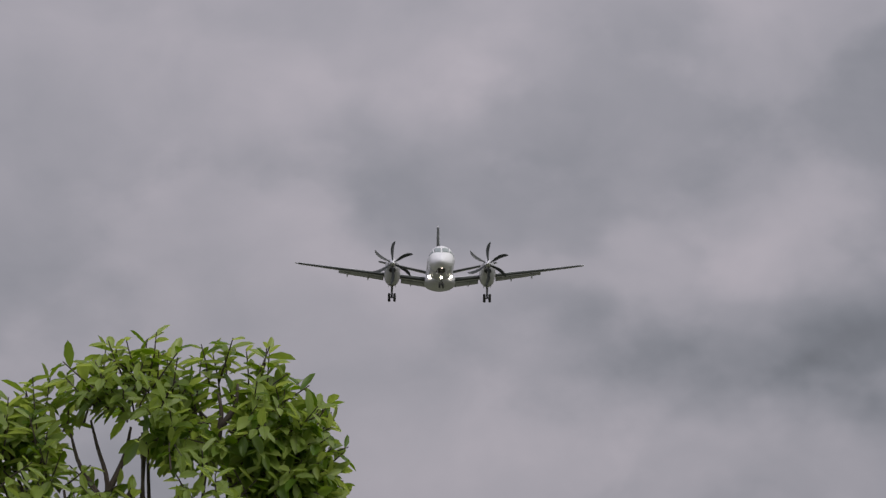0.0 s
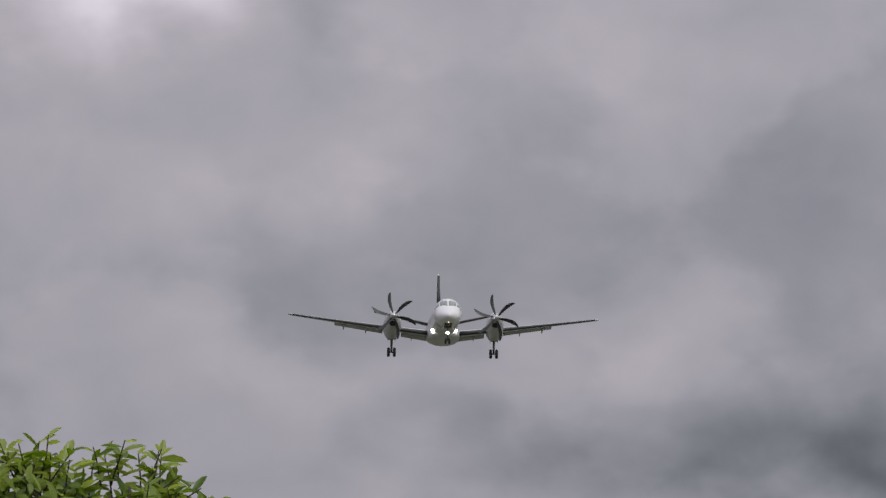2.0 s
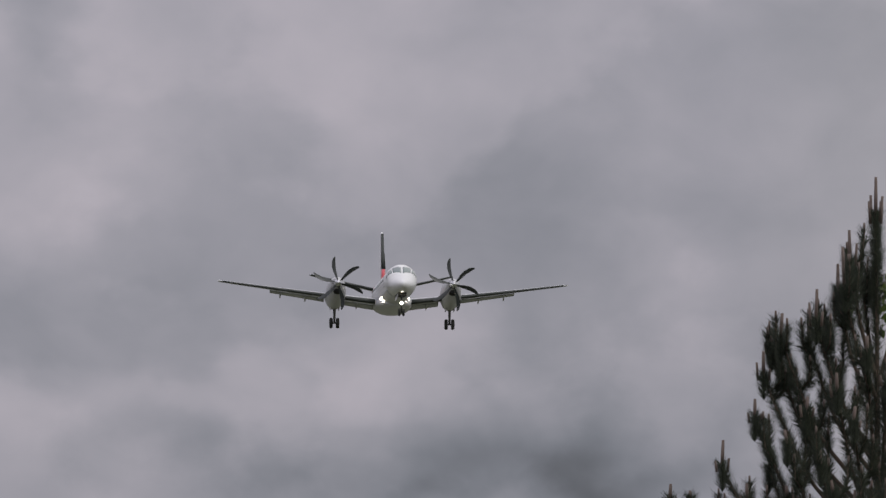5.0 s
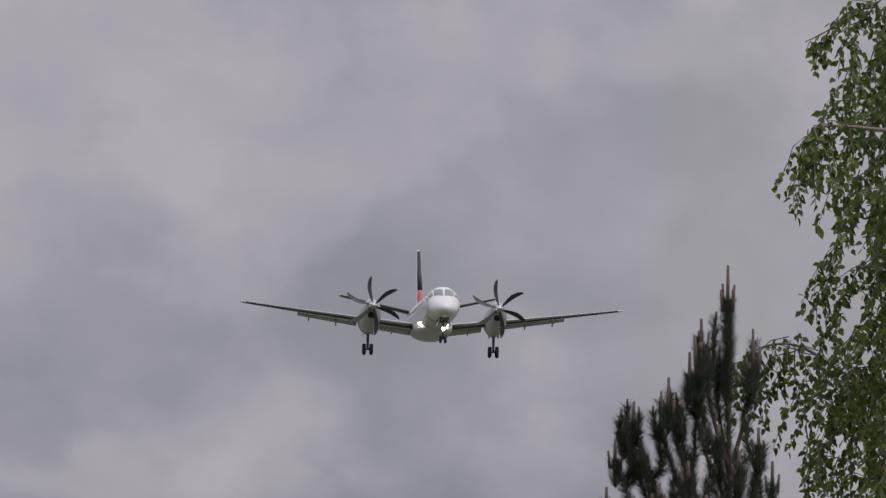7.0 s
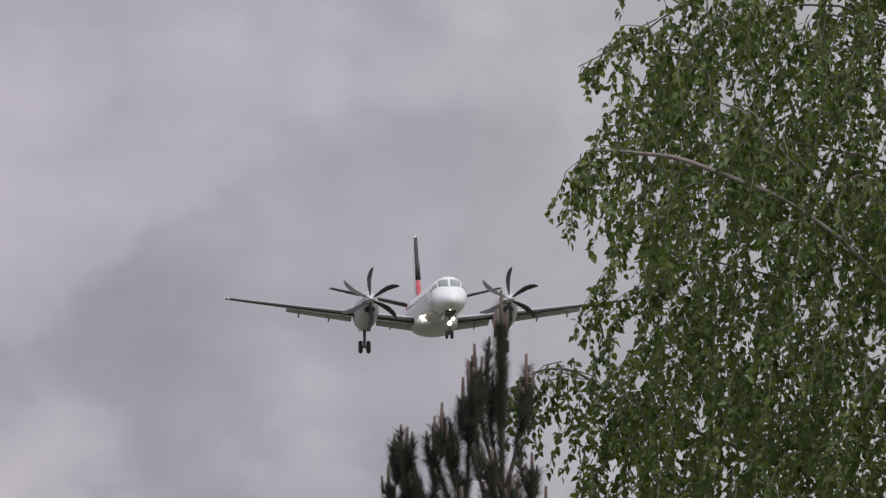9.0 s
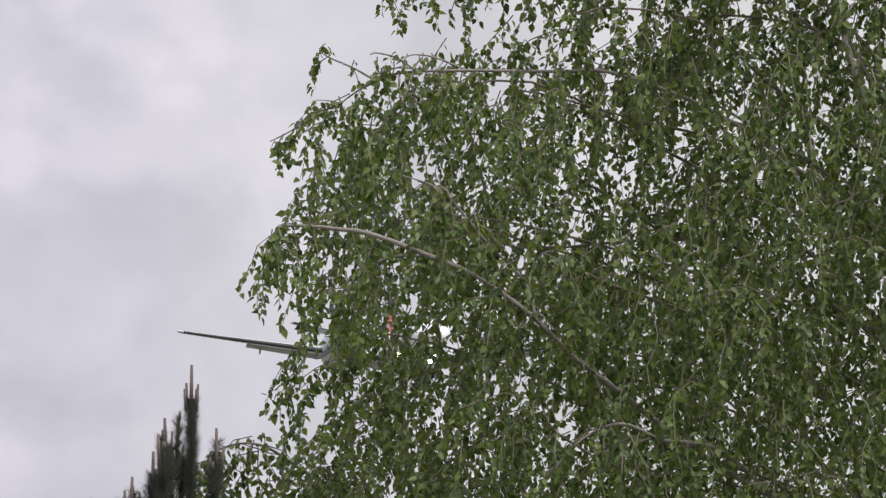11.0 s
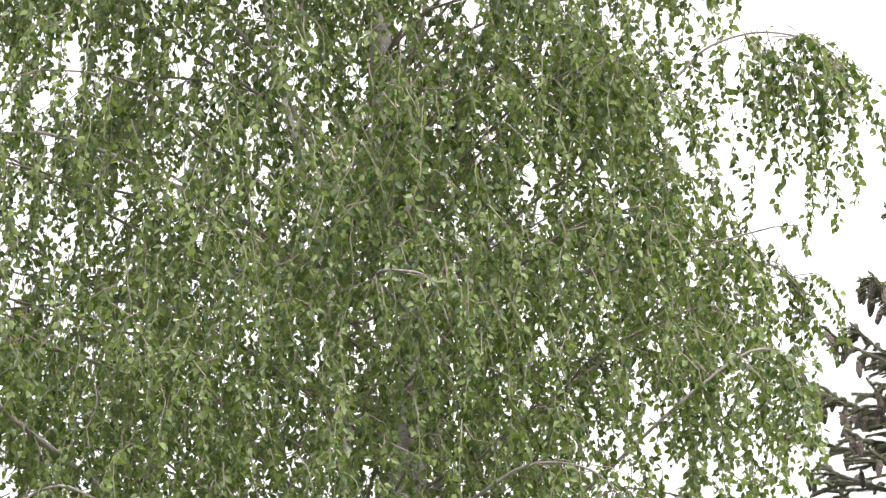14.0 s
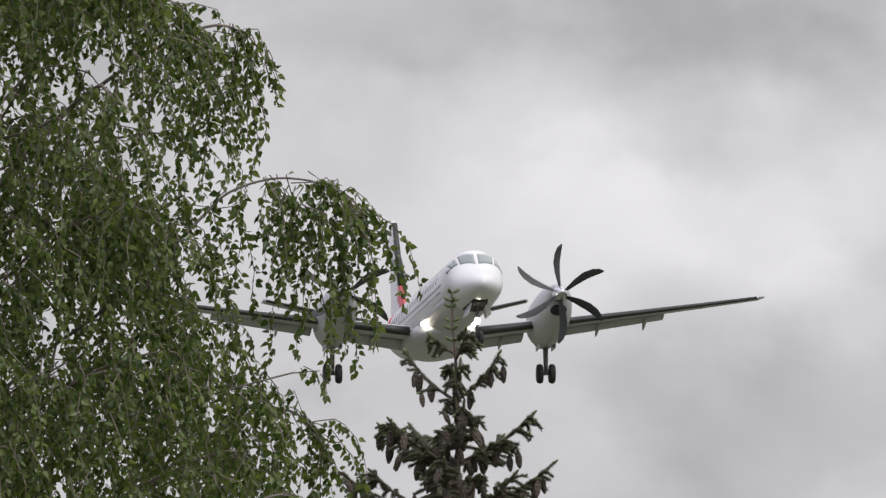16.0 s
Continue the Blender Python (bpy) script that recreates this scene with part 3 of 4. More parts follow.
def mass(name, v, f, mat, parent, label="", stuff=True):
    mesh = bpy.data.meshes.new(name)
    k = f.shape[1]
    mesh.vertices.add(len(v))
    mesh.vertices.foreach_set("co", np.asarray(v, dtype=np.float32).ravel())
    mesh.loops.add(len(f) * k)
    mesh.loops.foreach_set("vertex_index", np.asarray(f, dtype=np.int32).ravel())
    mesh.polygons.add(len(f))
    mesh.polygons.foreach_set("loop_start", np.arange(len(f), dtype=np.int32) * k)
    mesh.polygons.foreach_set("loop_total", np.full(len(f), k, dtype=np.int32))
    mesh.update(calc_edges=True)
    ob = link_mesh(name, mesh, mat, parent, label, False)
    if stuff:
        tagged(ob, kind="stuff")
    return ob


def unit(a):
    return a / (np.linalg.norm(a, axis=-1, keepdims=True) + 1e-9)


def single_leaves(parent, mat, pts, axs, nrm, length, width, shape, count=300):
    """The first leaves as objects of their own on one shared mesh."""
    v, f = leaf_cloud(np.zeros((1, 3)), np.array([[0, 0, -1.0]]), np.array([[0, -1.0, 0]]), np.array([1.0]), np.array([0.8]), 0.18, shape)
    mesh = bpy.data.meshes.new("leaf")
    mesh.from_pydata([tuple(p) for p in v], [], [tuple(int(i) for i in q) for q in f])
    mesh.materials.append(mat)
    for i in range(count):
        a = Vector(axs[i])
        s = a.cross(Vector(nrm[i])).normalized()
        w = s.cross(a)
        ob = new("leaf", mesh)
        ob.parent = parent
        m = Matrix((s, -w, -a)).transposed().to_4x4()
        ob.matrix_basis = Matrix.Translation(Vector(pts[i])) @ m @ Matrix.Diagonal((width[i] / 0.8, width[i] / 0.8, length[i], 1))


def sample_needles(segs):
    """Needle places, directions and lengths from stretches of twig: start, end, how many a metre, spread, length, lift."""
    a = np.array([s[0] for s in segs], dtype=float)
    b = np.array([s[1] for s in segs], dtype=float)
    more = np.array([s[2:] for s in segs], dtype=float)
    L = np.linalg.norm(b - a, axis=1)
    count = np.maximum((L * more[:, 0]).astype(int), 1)
    i = np.repeat(np.arange(len(segs)), count)
    n = len(i)
    d = unit(b - a)[i]
    p = a[i] + (b - a)[i] * rng.random((n, 1))
    r = rng.normal(0, 1, (n, 3)) + np.array([[0, 0, 1.0]]) * more[i, 3:4]
    r = unit(r - d * (r * d).sum(1)[:, None])
    axis = unit(d * rng.uniform(0.55, 1.1, (n, 1)) + r * more[i, 1:2])
    return p, axis, more[i, 2] * rng.uniform(0.7, 1.2, n)


# ---- birch ----
BIRCH_AWAY = 88.0
# bearing limits of the crown by height angle
CROWN = [(3.0, 0.6, 2.9), (3.5, 0.14, 3.4), (3.95, 0.10, 3.5), (4.2, 0.20, 3.55), (4.5, 0.25, 3.53), (4.8, 0.24, 3.50), (5.0, 0.25, 3.42), (5.2, 0.27, 3.35), (5.34, 0.32, 3.22),
         (5.40, 0.66, 3.20), (5.7, 0.72, 3.18), (6.0, 0.95, 3.22), (6.3, 1.10, 3.08), (6.8, 1.45, 2.8), (7.3, 1.8, 2.45), (7.6, 2.0, 2.2)]


def build_birch():
    tree = new("birch_tree")
    base = spot(2.15, 0, BIRCH_AWAY)
    tree.location = (base.x, base.y, 0)
    o = Vector(tree.location)
    tagged(tree, "tall weeping silver birch with hanging leafy twigs", "tree")

    def at(turn, up, depth=0.0):
        return spot(turn, up, BIRCH_AWAY + depth) - o

    trunk_line = bezier([(0, 0, 0), (0.03, 0, 2.0), (0.06, 0, 4.5), at(2.2, 3.9, 0.1), at(2.22, 4.2, 0.1), at(2.30, 4.45, 0.15), at(2.33, 4.75, 0.2), at(2.27, 5.1, 0.2), at(2.23, 5.35, 0.1), at(2.2, 5.8, 0), at(2.12, 6.5, 0), at(2.1, 7.3, 0)], 4)
    n = len(trunk_line)
    tube("trunk", trunk_line, [0.13 * (1 - i / n) ** 0.8 + 0.012 for i in range(n)], BIRCH_BARK, tree, 14, "pale peeling birch bark trunk")
    second = bezier([at(2.2, 3.7, 0.1), at(2.13, 4.2, -0.5), at(2.10, 4.5, -0.6), at(2.07, 4.84, -0.7), at(2.01, 5.21, -0.7), at(1.9, 5.6, -0.6), at(1.8, 6.2, -0.4)], 4)
    tube("stem", second, [0.042 * (1 - i / len(second)) + 0.006 for i in range(len(second))], BIRCH_BARK, tree, 10, "pale second stem")
    limbs = [  # bearing, height angle, depth
        [(2.15, 3.95, 0), (1.6, 4.2, -1.0), (1.217, 4.477, -1.6), (1.10, 4.57, -1.7), (0.964, 4.70, -1.8), (0.78, 4.82, -1.8), (0.62, 4.86, -1.7), (0.50, 4.83, -1.6), (0.42, 4.75, -1.5)],
        [(1.0, 4.67, -1.78), (0.96, 4.79, -1.75), (0.86, 4.89, -1.7), (0.72, 5.05, -1.6), (0.60, 5.10, -1.5)],
        [(2.05, 4.9, -0.5), (1.6, 5.25, -0.8), (1.25, 5.40, -1.0), (1.05, 5.41, -1.1), (0.64, 5.41, -1.0), (0.52, 5.38, -0.9), (0.42, 5.32, -0.8), (0.36, 5.24, -0.8)],
        [(2.25, 4.8, 0.2), (2.6, 5.15, 0.2), (2.80, 5.30, 0), (3.0, 5.48, -0.2), (3.12, 5.60, -0.2), (3.2, 5.67, -0.2), (3.34, 5.71, -0.2), (3.49, 5.69, -0.2), (3.57, 5.64, -0.2), (3.60, 5.57, -0.2)],
        [(2.2, 3.6, 0.3), (1.5, 3.75, 0.4), (0.9, 3.98, 0.5), (0.42, 4.16, 0.5), (0.30, 4.22, 0.4), (0.20, 4.285, 0.4), (0.12, 4.30, 0.4), (0.04, 4.275, 0.4), (0.01, 4.22, 0.4)],
        [(2.2, 4.0, 0), (2.7, 4.25, -0.8), (3.1, 4.6, -1.2), (3.32, 4.76, -1.2), (3.44, 4.72, -1.2), (3.50, 4.60, -1.2)],
        [(2.3, 4.3, 0), (2.9, 4.75, 0.4), (3.2, 4.98, 0.5), (3.36, 5.02, 0.5), (3.45, 4.96, 0.5), (3.50, 4.86, 0.4)],
        [(2.2, 5.3, 0), (2.6, 5.8, 0.2), (2.9, 6.05, 0.1), (3.12, 6.16, 0), (3.24, 6.14, 0), (3.31, 6.05, 0)],
        [(2.1, 5.2, -0.3), (1.8, 5.7, -0.3), (1.4, 6.0, -0.3), (1.05, 6.08, -0.2), (0.85, 5.95, -0.2), (0.72, 5.8, -0.1), (0.60, 5.72, -0.1)],
        [(2.3, 4.5, 0.1), (2.33, 4.8, -1.2), (2.2, 4.98, -1.9), (2.28, 5.0, -2.1), (2.36, 4.97, -2.2), (2.42, 4.83, -2.2)],
        [(2.07, 4.84, -0.7), (2.1, 5.05, -1.1), (2.13, 5.2, -1.3), (2.12, 5.35, -1.4), (2.05, 5.5, -1.4)],
        [(1.75, 4.1, -0.6), (1.55, 4.28, -2.0), (1.38, 4.31, -2.2), (1.25, 4.36, -2.3), (1.12, 4.30, -2.3), (1.0, 4.15, -2.2)],
        [(2.2, 4.2, 0), (2.45, 4.3, -1.5), (2.65, 4.42, -1.8), (2.85, 4.40, -2.0), (2.98, 4.25, -2.0)],
        [(1.9, 4.4, -0.5), (1.72, 4.62, -1.6), (1.62, 4.74, -2.0), (1.53, 4.75, -2.1), (1.47, 4.68, -2.1)],
        [(0.78, 4.82, -1.8), (0.52, 4.92, -1.8), (0.40, 4.94, -1.8), (0.29, 4.95, -1.8), (0.23, 4.94, -1.8), (0.19, 4.90, -1.8)],
        [(2.2, 6.0, 0), (2.5, 6.4, -0.4), (2.75, 6.55, -0.5), (2.9, 6.5, -0.5)],
        [(2.1, 6.2, 0), (1.8, 6.6, 0.3), (1.5, 6.7, 0.3), (1.3, 6.55, 0.3)],
        [(2.9, 5.0, -0.4), (3.34, 5.118, -0.6), (3.40, 5.130, -0.6), (3.467, 5.136, -0.6)],
        [(0.42, 5.32, -0.8), (0.34, 5.28, -0.8), (0.26, 5.23, -0.8), (0.20, 5.20, -0.8)],
        [(0.52, 5.38, -0.9), (0.45, 5.42, -0.9), (0.38, 5.45, -0.9), (0.35, 5.47, -0.9)],
        [(0.64, 5.41, -1.0), (0.58, 5.45, -1.0), (0.52, 5.465, -1.0), (0.50, 5.46, -1.0)],
        [(0.80, 5.41, -1.0), (0.70, 5.45, -1.0), (0.64, 5.46, -1.0), (0.61, 5.455, -1.0)],
    ]
    lines = []
    for i, limb in enumerate(limbs):
        line = bezier([at(*p) for p in limb], 5)
        k = len(line)
        r0 = (0.015, 0.006, 0.009, 0.008, 0.010)[i] if i < 5 else 0.010 if i < 17 else 0.003
        tube("limb", line, [r0 * (1 - j / k) ** 0.9 + 0.0022 for j in range(k)], LIMB_BARK, tree, 8, "grey-brown limb")
        lines.append([np.array(p) for p in line])
    # inner limbs that fill the crown
    for _ in range(70):
        up = rng.uniform(3.2, 7.0)
        lo, hi = lerp_rows(CROWN, up)
        s = rng.choice([-1, 1])
        edge = (lo if s < 0 else hi)
        reach = rng.uniform(0.35, 0.93)
        turn = 2.15 + (edge - 2.15) * reach
        half = (hi - lo) / 2 * 1.5
        dep = rng.uniform(-1, 1) * half * math.sqrt(max(0.05, 1 - reach ** 2))
        p0 = at(2.15, up - rng.uniform(0.35, 0.7))
        p3 = at(turn, up, dep)
        p1 = p0.lerp(p3, 0.4) + Vector((rng.normal(0, 0.1), rng.normal(0, 0.1), rng.normal(0.16, 0.1)))
        p2 = p0.lerp(p3, 0.75) + Vector((rng.normal(0, 0.1), rng.normal(0, 0.1), rng.normal(0.14, 0.09)))
        p4 = p3 + (p3 - p0).normalized() * 0.12 + Vector((0, 0, -0.16))
        line = bezier([p0, p1, p2, p3, p4], 4)
        k = len(line)
        tube("limb", line, [0.0075 * (1 - j / k) + 0.002 for j in range(k)], BIRCH_TWIG, tree, 6)
        lines.append([np.array(p) for p in line])
    # hanging strands
    leaves_p, leaves_a = [], []
    tv, tf = [], []

    def strand(p, length, lean, dense=1.0):
        m = max(4, int(length / 0.10))
        pts = [np.array(p)]
        d = np.array([lean[0], lean[1], 0.25 if length > 0.25 else 0.0])
        kick = rng.normal(0, 0.16, (m, 3))
        for j in range(m):
            d = d * 0.66 + np.array([kick[j, 0], kick[j, 1], -0.33 + kick[j, 2]])
            pts.append(pts[-1] + d / math.sqrt(d.dot(d)) * length / m)
        tube_data(pts, [0.0034 * (1 - 0.6 * j / m) for j in range(m + 1)], 3, tv, tf)
        count = int(length / 0.0150 * dense)
        line = np.array(pts)
        u = (np.arange(count) + rng.random(count)) / count * m
        u = u[(u > 0.12 * m) | (rng.random(count) < 0.4)]
        i = np.minimum(u.astype(int), m - 1)
        q = line[i] + (line[i + 1] - line[i]) * (u - i)[:, None]
        ax = unit(rng.normal(0, 1, (len(u), 3)) * np.array([[0.52, 0.52, 0.40]]) + np.array([[0, 0, -0.78]]))
        leaves_p.append(q + ax * 0.012)
        leaves_a.append(ax)

    def veil(turn, up, dep):
        """Below 0 where the sky shows through the crown."""
        side = max(turn - 1.95, 0.0) / 1.5

        def near(a, u, ra, ru):
            return math.exp(-((turn - a) / ra) ** 2 - ((up - u) / ru) ** 2)

        return (0.50 * noise.noise(Vector((turn * 3.4, up * 2.6, 0.7))) + 0.50 * noise.noise(Vector((turn * 7, up * 4.5, dep))) + 0.40 - 0.08 * side
                + 0.50 * near(1.95, 4.58, 0.5, 0.36) + 0.10 * near(2.3, 5.0, 0.3, 0.6) + 0.50 * near(3.15, 5.2, 0.2, 0.26) + 0.45 * near(0.38, 4.75, 0.12, 0.7)
                + 0.35 * near(0.55, 4.15, 0.25, 0.35) - 0.12 * near(0.98, 5.0, 0.26, 0.42) - 0.30 * near(1.15, 4.45, 0.14, 0.16) - 0.55 * near(2.66, 5.30, 0.09, 0.17)
                - 0.42 * near(2.78, 4.55, 0.20, 0.30) + 0.2 * near(1.1, 5.2, 0.2, 0.15) - 0.45 * near(1.45, 5.65, 0.42, 0.2) - 0.45 * near(2.8, 6.02, 0.45, 0.28) + 0.12 * near(2.85, 5.5, 0.3, 0.2) - 0.12 * near(1.15, 5.35, 0.45, 0.35)
                - 0.6 * near(3.15, 5.74, 0.12, 0.12) + 0.25 * near(0.22, 4.0, 0.16, 0.25))

    for li, line in enumerate(lines):
        k = len(line)
        named = li < len(limbs)
        num = (5 if li > 16 else 38 if li == 3 else 40 if li == 4 else 10 if li == 14 else 28 if li < 9 else 22) if named else 18
        for _ in range(num):
            u = (rng.random() ** 0.7) * (k - 1.01)
            if named and li < 9:
                u = (0.30 + 0.70 * rng.random()) * (k - 1.01)
            i = int(u)
            p = line[i] + (line[i + 1] - line[i]) * (u - i)
            w = p + np.array(o)
            if not named and veil(math.degrees(math.atan2(w[0], w[1])), math.degrees(math.atan2(w[2] - EYE_HEIGHT, BIRCH_AWAY)), p[1]) < 0.10 and rng.random() < 0.55:
                continue
            out = unit(p * np.array([1, 1, 0])) * (0.08 if li in (3, 4) else 0.30)
            length = rng.uniform(0.15, 0.62) * (0.35 if named and li > 16 else 1) * (0.75 if u > 0.8 * k and li != 3 else 1.15 if li == 3 else 1)
            strand(p + rng.normal(0, 0.02, 3), length, (out[0] + rng.normal(0, 0.2), out[1] + rng.normal(0, 0.3)))
    # fill: strands through the crown, thinner where the sky shows
    made = 0
    while made < 6000:
        up = 3.0 + rng.random() ** 0.85 * 4.4
        if (up < 3.9 or up > 6.6) and rng.random() < 0.8:
            continue
        lo, hi = lerp_rows(CROWN, up)
        c, half = (lo + hi) / 2, (hi - lo) / 2
        r, ang = rng.random() ** 0.36 * 0.97, rng.random() * 2 * math.pi
        turn, dep = c + half * r * math.cos(ang), half * 1.536 * r * math.sin(ang)
        if rng.random() > 0.14 + 1.8 * veil(turn, up, dep):
            continue
        p = at(turn, up, dep)
        out = unit(np.array([p.x, p.y, 0])) * 0.3
        length = rng.uniform(0.15, 0.6)
        strand(p, length, (out[0] * 0.6, out[1] * 0.6))
        made += 1
    # the curtain at the end of the hooked limb
    for _ in range(18):
        strand(at(rng.uniform(3.40, 3.61), rng.uniform(5.54, 5.67), rng.normal(-0.2, 0.12)), rng.uniform(0.35, 0.85), (rng.normal(0, 0.1), rng.normal(0, 0.2)))
    # long strands below the upper limb, and a few hung from the tip of the long one
    for _ in range(9):
        strand(at(rng.uniform(3.12, 3.27), rng.uniform(5.95, 6.12), rng.normal(0, 0.1)), rng.uniform(0.4, 0.66), (rng.normal(0.0, 0.06), rng.normal(0, 0.2)))
    for _ in range(7):
        strand(at(rng.uniform(0.15, 0.30), rng.uniform(4.86, 4.94), rng.normal(-1.8, 0.1)), rng.uniform(0.15, 0.34), (rng.normal(-0.05, 0.08), rng.normal(0, 0.2)), 0.8)
    for _ in range(9):
        strand(at(rng.uniform(3.22, 3.40), rng.uniform(5.60, 5.68), rng.normal(-0.2, 0.1)), rng.uniform(0.25, 0.6), (rng.normal(0, 0.08), rng.normal(0, 0.2)))
    for turn, up in ((0.54, 5.72), (0.57, 5.71), (0.59, 5.74)):
        strand(at(turn, up, -0.1), 0.32, (0.0, 0.1))
    P, A = np.concatenate(leaves_p), np.concatenate(leaves_a)
    n = len(P)
    N = unit(rng.normal(0, 1, (n, 3)) + np.array([[0, -0.5, 0.5]]))
    size = rng.uniform(0.027, 0.048, n)
    wide = size * rng.uniform(0.55, 0.80, n)
    # the leaves that hang nearest are pieces of their own
    zone = (P[:, 1] < -1.5) & (P[:, 2] > 7.6) & (P[:, 2] < 10.0)
    idx = np.where(zone)[0][:300]
    rest = np.setdiff1d(np.arange(n), idx)
    single_leaves(tree, BIRCH_LEAF, P[idx], A[idx], N[idx], size[idx], wide[idx], "birch", len(idx))
    v, f = leaf_cloud(P[rest], A[rest], N[rest], size[rest], wide[rest])
    mass("crown", v, f, BIRCH_LEAF, tree, "green serrated leaves on hanging twigs")
    tw = soup("twig", tv, tf, BIRCH_TWIG, tree, "thin brown hanging twigs")
    tagged(tw, kind="stuff")
    return tree


build_birch()


# ---- pine ----
PINE_AWAY = 79.0


def build_pine():
    tree = new("pine_tree")
    base = spot(-0.03, 0, PINE_AWAY)
    tree.location = (base.x, base.y, 0)
    o = Vector(tree.location)
    tagged(tree, "dark young pine with upright brown candles", "tree")

    def at(turn, up, depth=0.0):
        return spot(turn, up, PINE_AWAY + depth) - o

    top = at(-0.033, 4.422)
    line = bezier([(0, 0, 0), (0.02, 0, 2.5), (0.0, 0, 5.0), at(-0.03, 3.9), top], 6)
    tube("trunk", line, [0.006 + 0.075 * max(0.0, 1 - p.z / top.z) ** 1.2 for p in line], PINE_BARK, tree, 12, "brown pine trunk")
    segs = []

    def needles(pts, density=1.0, spread=0.78):
        for a, b in zip(pts, pts[1:]):
            segs.append((tuple(a), tuple(b), 1900 * density, spread, 0.054, 0.0))

    def candle(p, h, side=True):
        p = Vector(p)
        tip = p + Vector((rng.normal(0, 0.004), rng.normal(0, 0.004), h))
        tube("candle", [p, p.lerp(tip, 0.5), tip], [0.0085, 0.0078, 0.006], PINE_CANDLE, tree, 6)
        if side:
            for s in (-1, 1):
                if rng.random() < 0.75:
                    q = p + Vector((s * 0.022, rng.normal(0, 0.015), -0.02))
                    tube("candle", [q, q + Vector((s * 0.006, 0, h * rng.uniform(0.4, 0.75)))], [0.0065, 0.0052], PINE_CANDLE, tree, 6)

    sv, sf, cv, cf = [], [], [], []

    def shoot(tip, root, h, leafy=0.55, extra=3, dens=1.0):
        """A branch from the trunk that turns up and ends in a candle."""
        tip, root = Vector(tip), Vector(root)
        mid = root.lerp(tip, 0.55)
        mid.z = root.z + (tip.z - root.z) * 0.32
        below = tip + Vector((0, 0, -h))
        pts = bezier([root, mid, below.lerp(mid, 0.35) + Vector((0, 0, -0.02)), below], 5)
        k = len(pts)
        tube("branch", pts, [0.007 * (1 - j / k) + 0.004 for j in range(k)], PINE_BARK, tree, 6)
        needles(pts[int(k * (1 - leafy)):], dens)
        needles([below - Vector((0, 0, 0.10)), below + Vector((0, 0, h * 0.05))], 1.6, 0.75)
        candle(below, h, h > 0.065)
        for j in range(extra):
            a = rng.random() * 6.28
            s = pts[int(k * rng.uniform(0.45, 0.85))]
            e = s + Vector((0.055 * math.cos(a), 0.055 * math.sin(a), rng.uniform(0.10, 0.19)))
            q = s.lerp(e, 0.5) + Vector((0.02 * math.cos(a), 0.02 * math.sin(a), -0.015))
            tube_data([s, q, e], [0.005, 0.0045, 0.004], 5, sv, sf)
            needles([s, q, e], 0.9)
            tube_data([e, e + Vector((0, 0, 0.035))], [0.006, 0.0045], 5, cv, cf)
        return pts

    # leader
    for a, b, dense, wide in ((6.3, 6.9, 1.0, 0.7), (6.9, top.z - 0.42, 1.2, 0.9), (top.z - 0.42, top.z - 0.16, 2.6, 1.1), (top.z - 0.16, top.z + 0.0, 3.2, 0.8)):
        needles([(top.x, 0, a), (top.x, 0, b)], dense, wide)
    candle(top - Vector((0, 0, 0.02)), 0.175)
    for dx, dy, h in ((-0.017, 0.01, 0.11), (0.018, -0.01, 0.085), (0.0, 0.03, 0.06)):
        q = top + Vector((dx, dy, -0.03))
        tube("candle", [q, q + Vector((dx * 0.2, 0, h))], [0.0075, 0.0055], PINE_CANDLE, tree, 6)
    tips = [(-0.110, 4.375, 0.12, -0.1), (-0.076, 4.345, 0.10, 0.1), (-0.127, 4.325, 0.16, -0.2), (-0.147, 4.275, 0.10, 0.1), (0.043, 4.345, 0.15, 0.0), (-0.212, 4.20, 0.12, -0.2),
            (-0.234, 4.14, 0.12, 0.0), (-0.188, 4.14, 0.06, 0.2), (-0.318, 4.128, 0.09, -0.1), (-0.345, 4.08, 0.07, 0.1), (-0.370, 4.015, 0.09, 0.0), (-0.290, 4.01, 0.07, 0.2), (-0.396, 3.873, 0.07, -0.1),
            (-0.494, 3.75, 0.10, 0.0), (-0.355, 3.70, 0.04, 0.2), (0.06, 4.05, 0.08, -0.2), (0.10, 3.95, 0.10, 0.1), (0.00, 3.98, 0.07, -0.35), (-0.06, 4.06, 0.06, -0.3), (-0.15, 3.95, 0.07, -0.4),
            (-0.24, 3.88, 0.06, -0.3), (-0.10, 3.85, 0.06, -0.5), (0.05, 3.82, 0.06, -0.45), (0.16, 3.78, 0.07, -0.2), (-0.30, 3.78, 0.05, -0.35), (0.02, 3.7, 0.05, -0.5), (-0.2, 3.72, 0.05, -0.5), (0.12, 3.62, 0.06, -0.4),
            (-0.42, 3.62, 0.06, -0.2), (0.22, 3.55, 0.06, 0.1), (-0.55, 3.45, 0.08, 0.0), (-0.1, 3.6, 0.05, -0.6), (-0.651, 3.62, 0.06, 0.0), (-0.590, 3.60, 0.03, 0.1)]
    for turn, up, h, dep in tips:
        t = at(turn, up, dep)
        shoot(t, (line[0].x, 0, max(t.z - 0.55 - 0.8 * abs(turn + 0.03), 3.0)), h * 1.12, 0.68, 3)
    for _ in range(130):
        z = rng.uniform(3.6, 6.7)
        reach = (8.0 - z) * rng.uniform(0.2, 0.42)
        a = rng.random() * 2 * math.pi
        shoot((reach * math.cos(a) - 0.08, reach * math.sin(a), z), (0, 0, z - 0.3 - reach * 0.3), 0.05, 0.8, 3, 0.8)
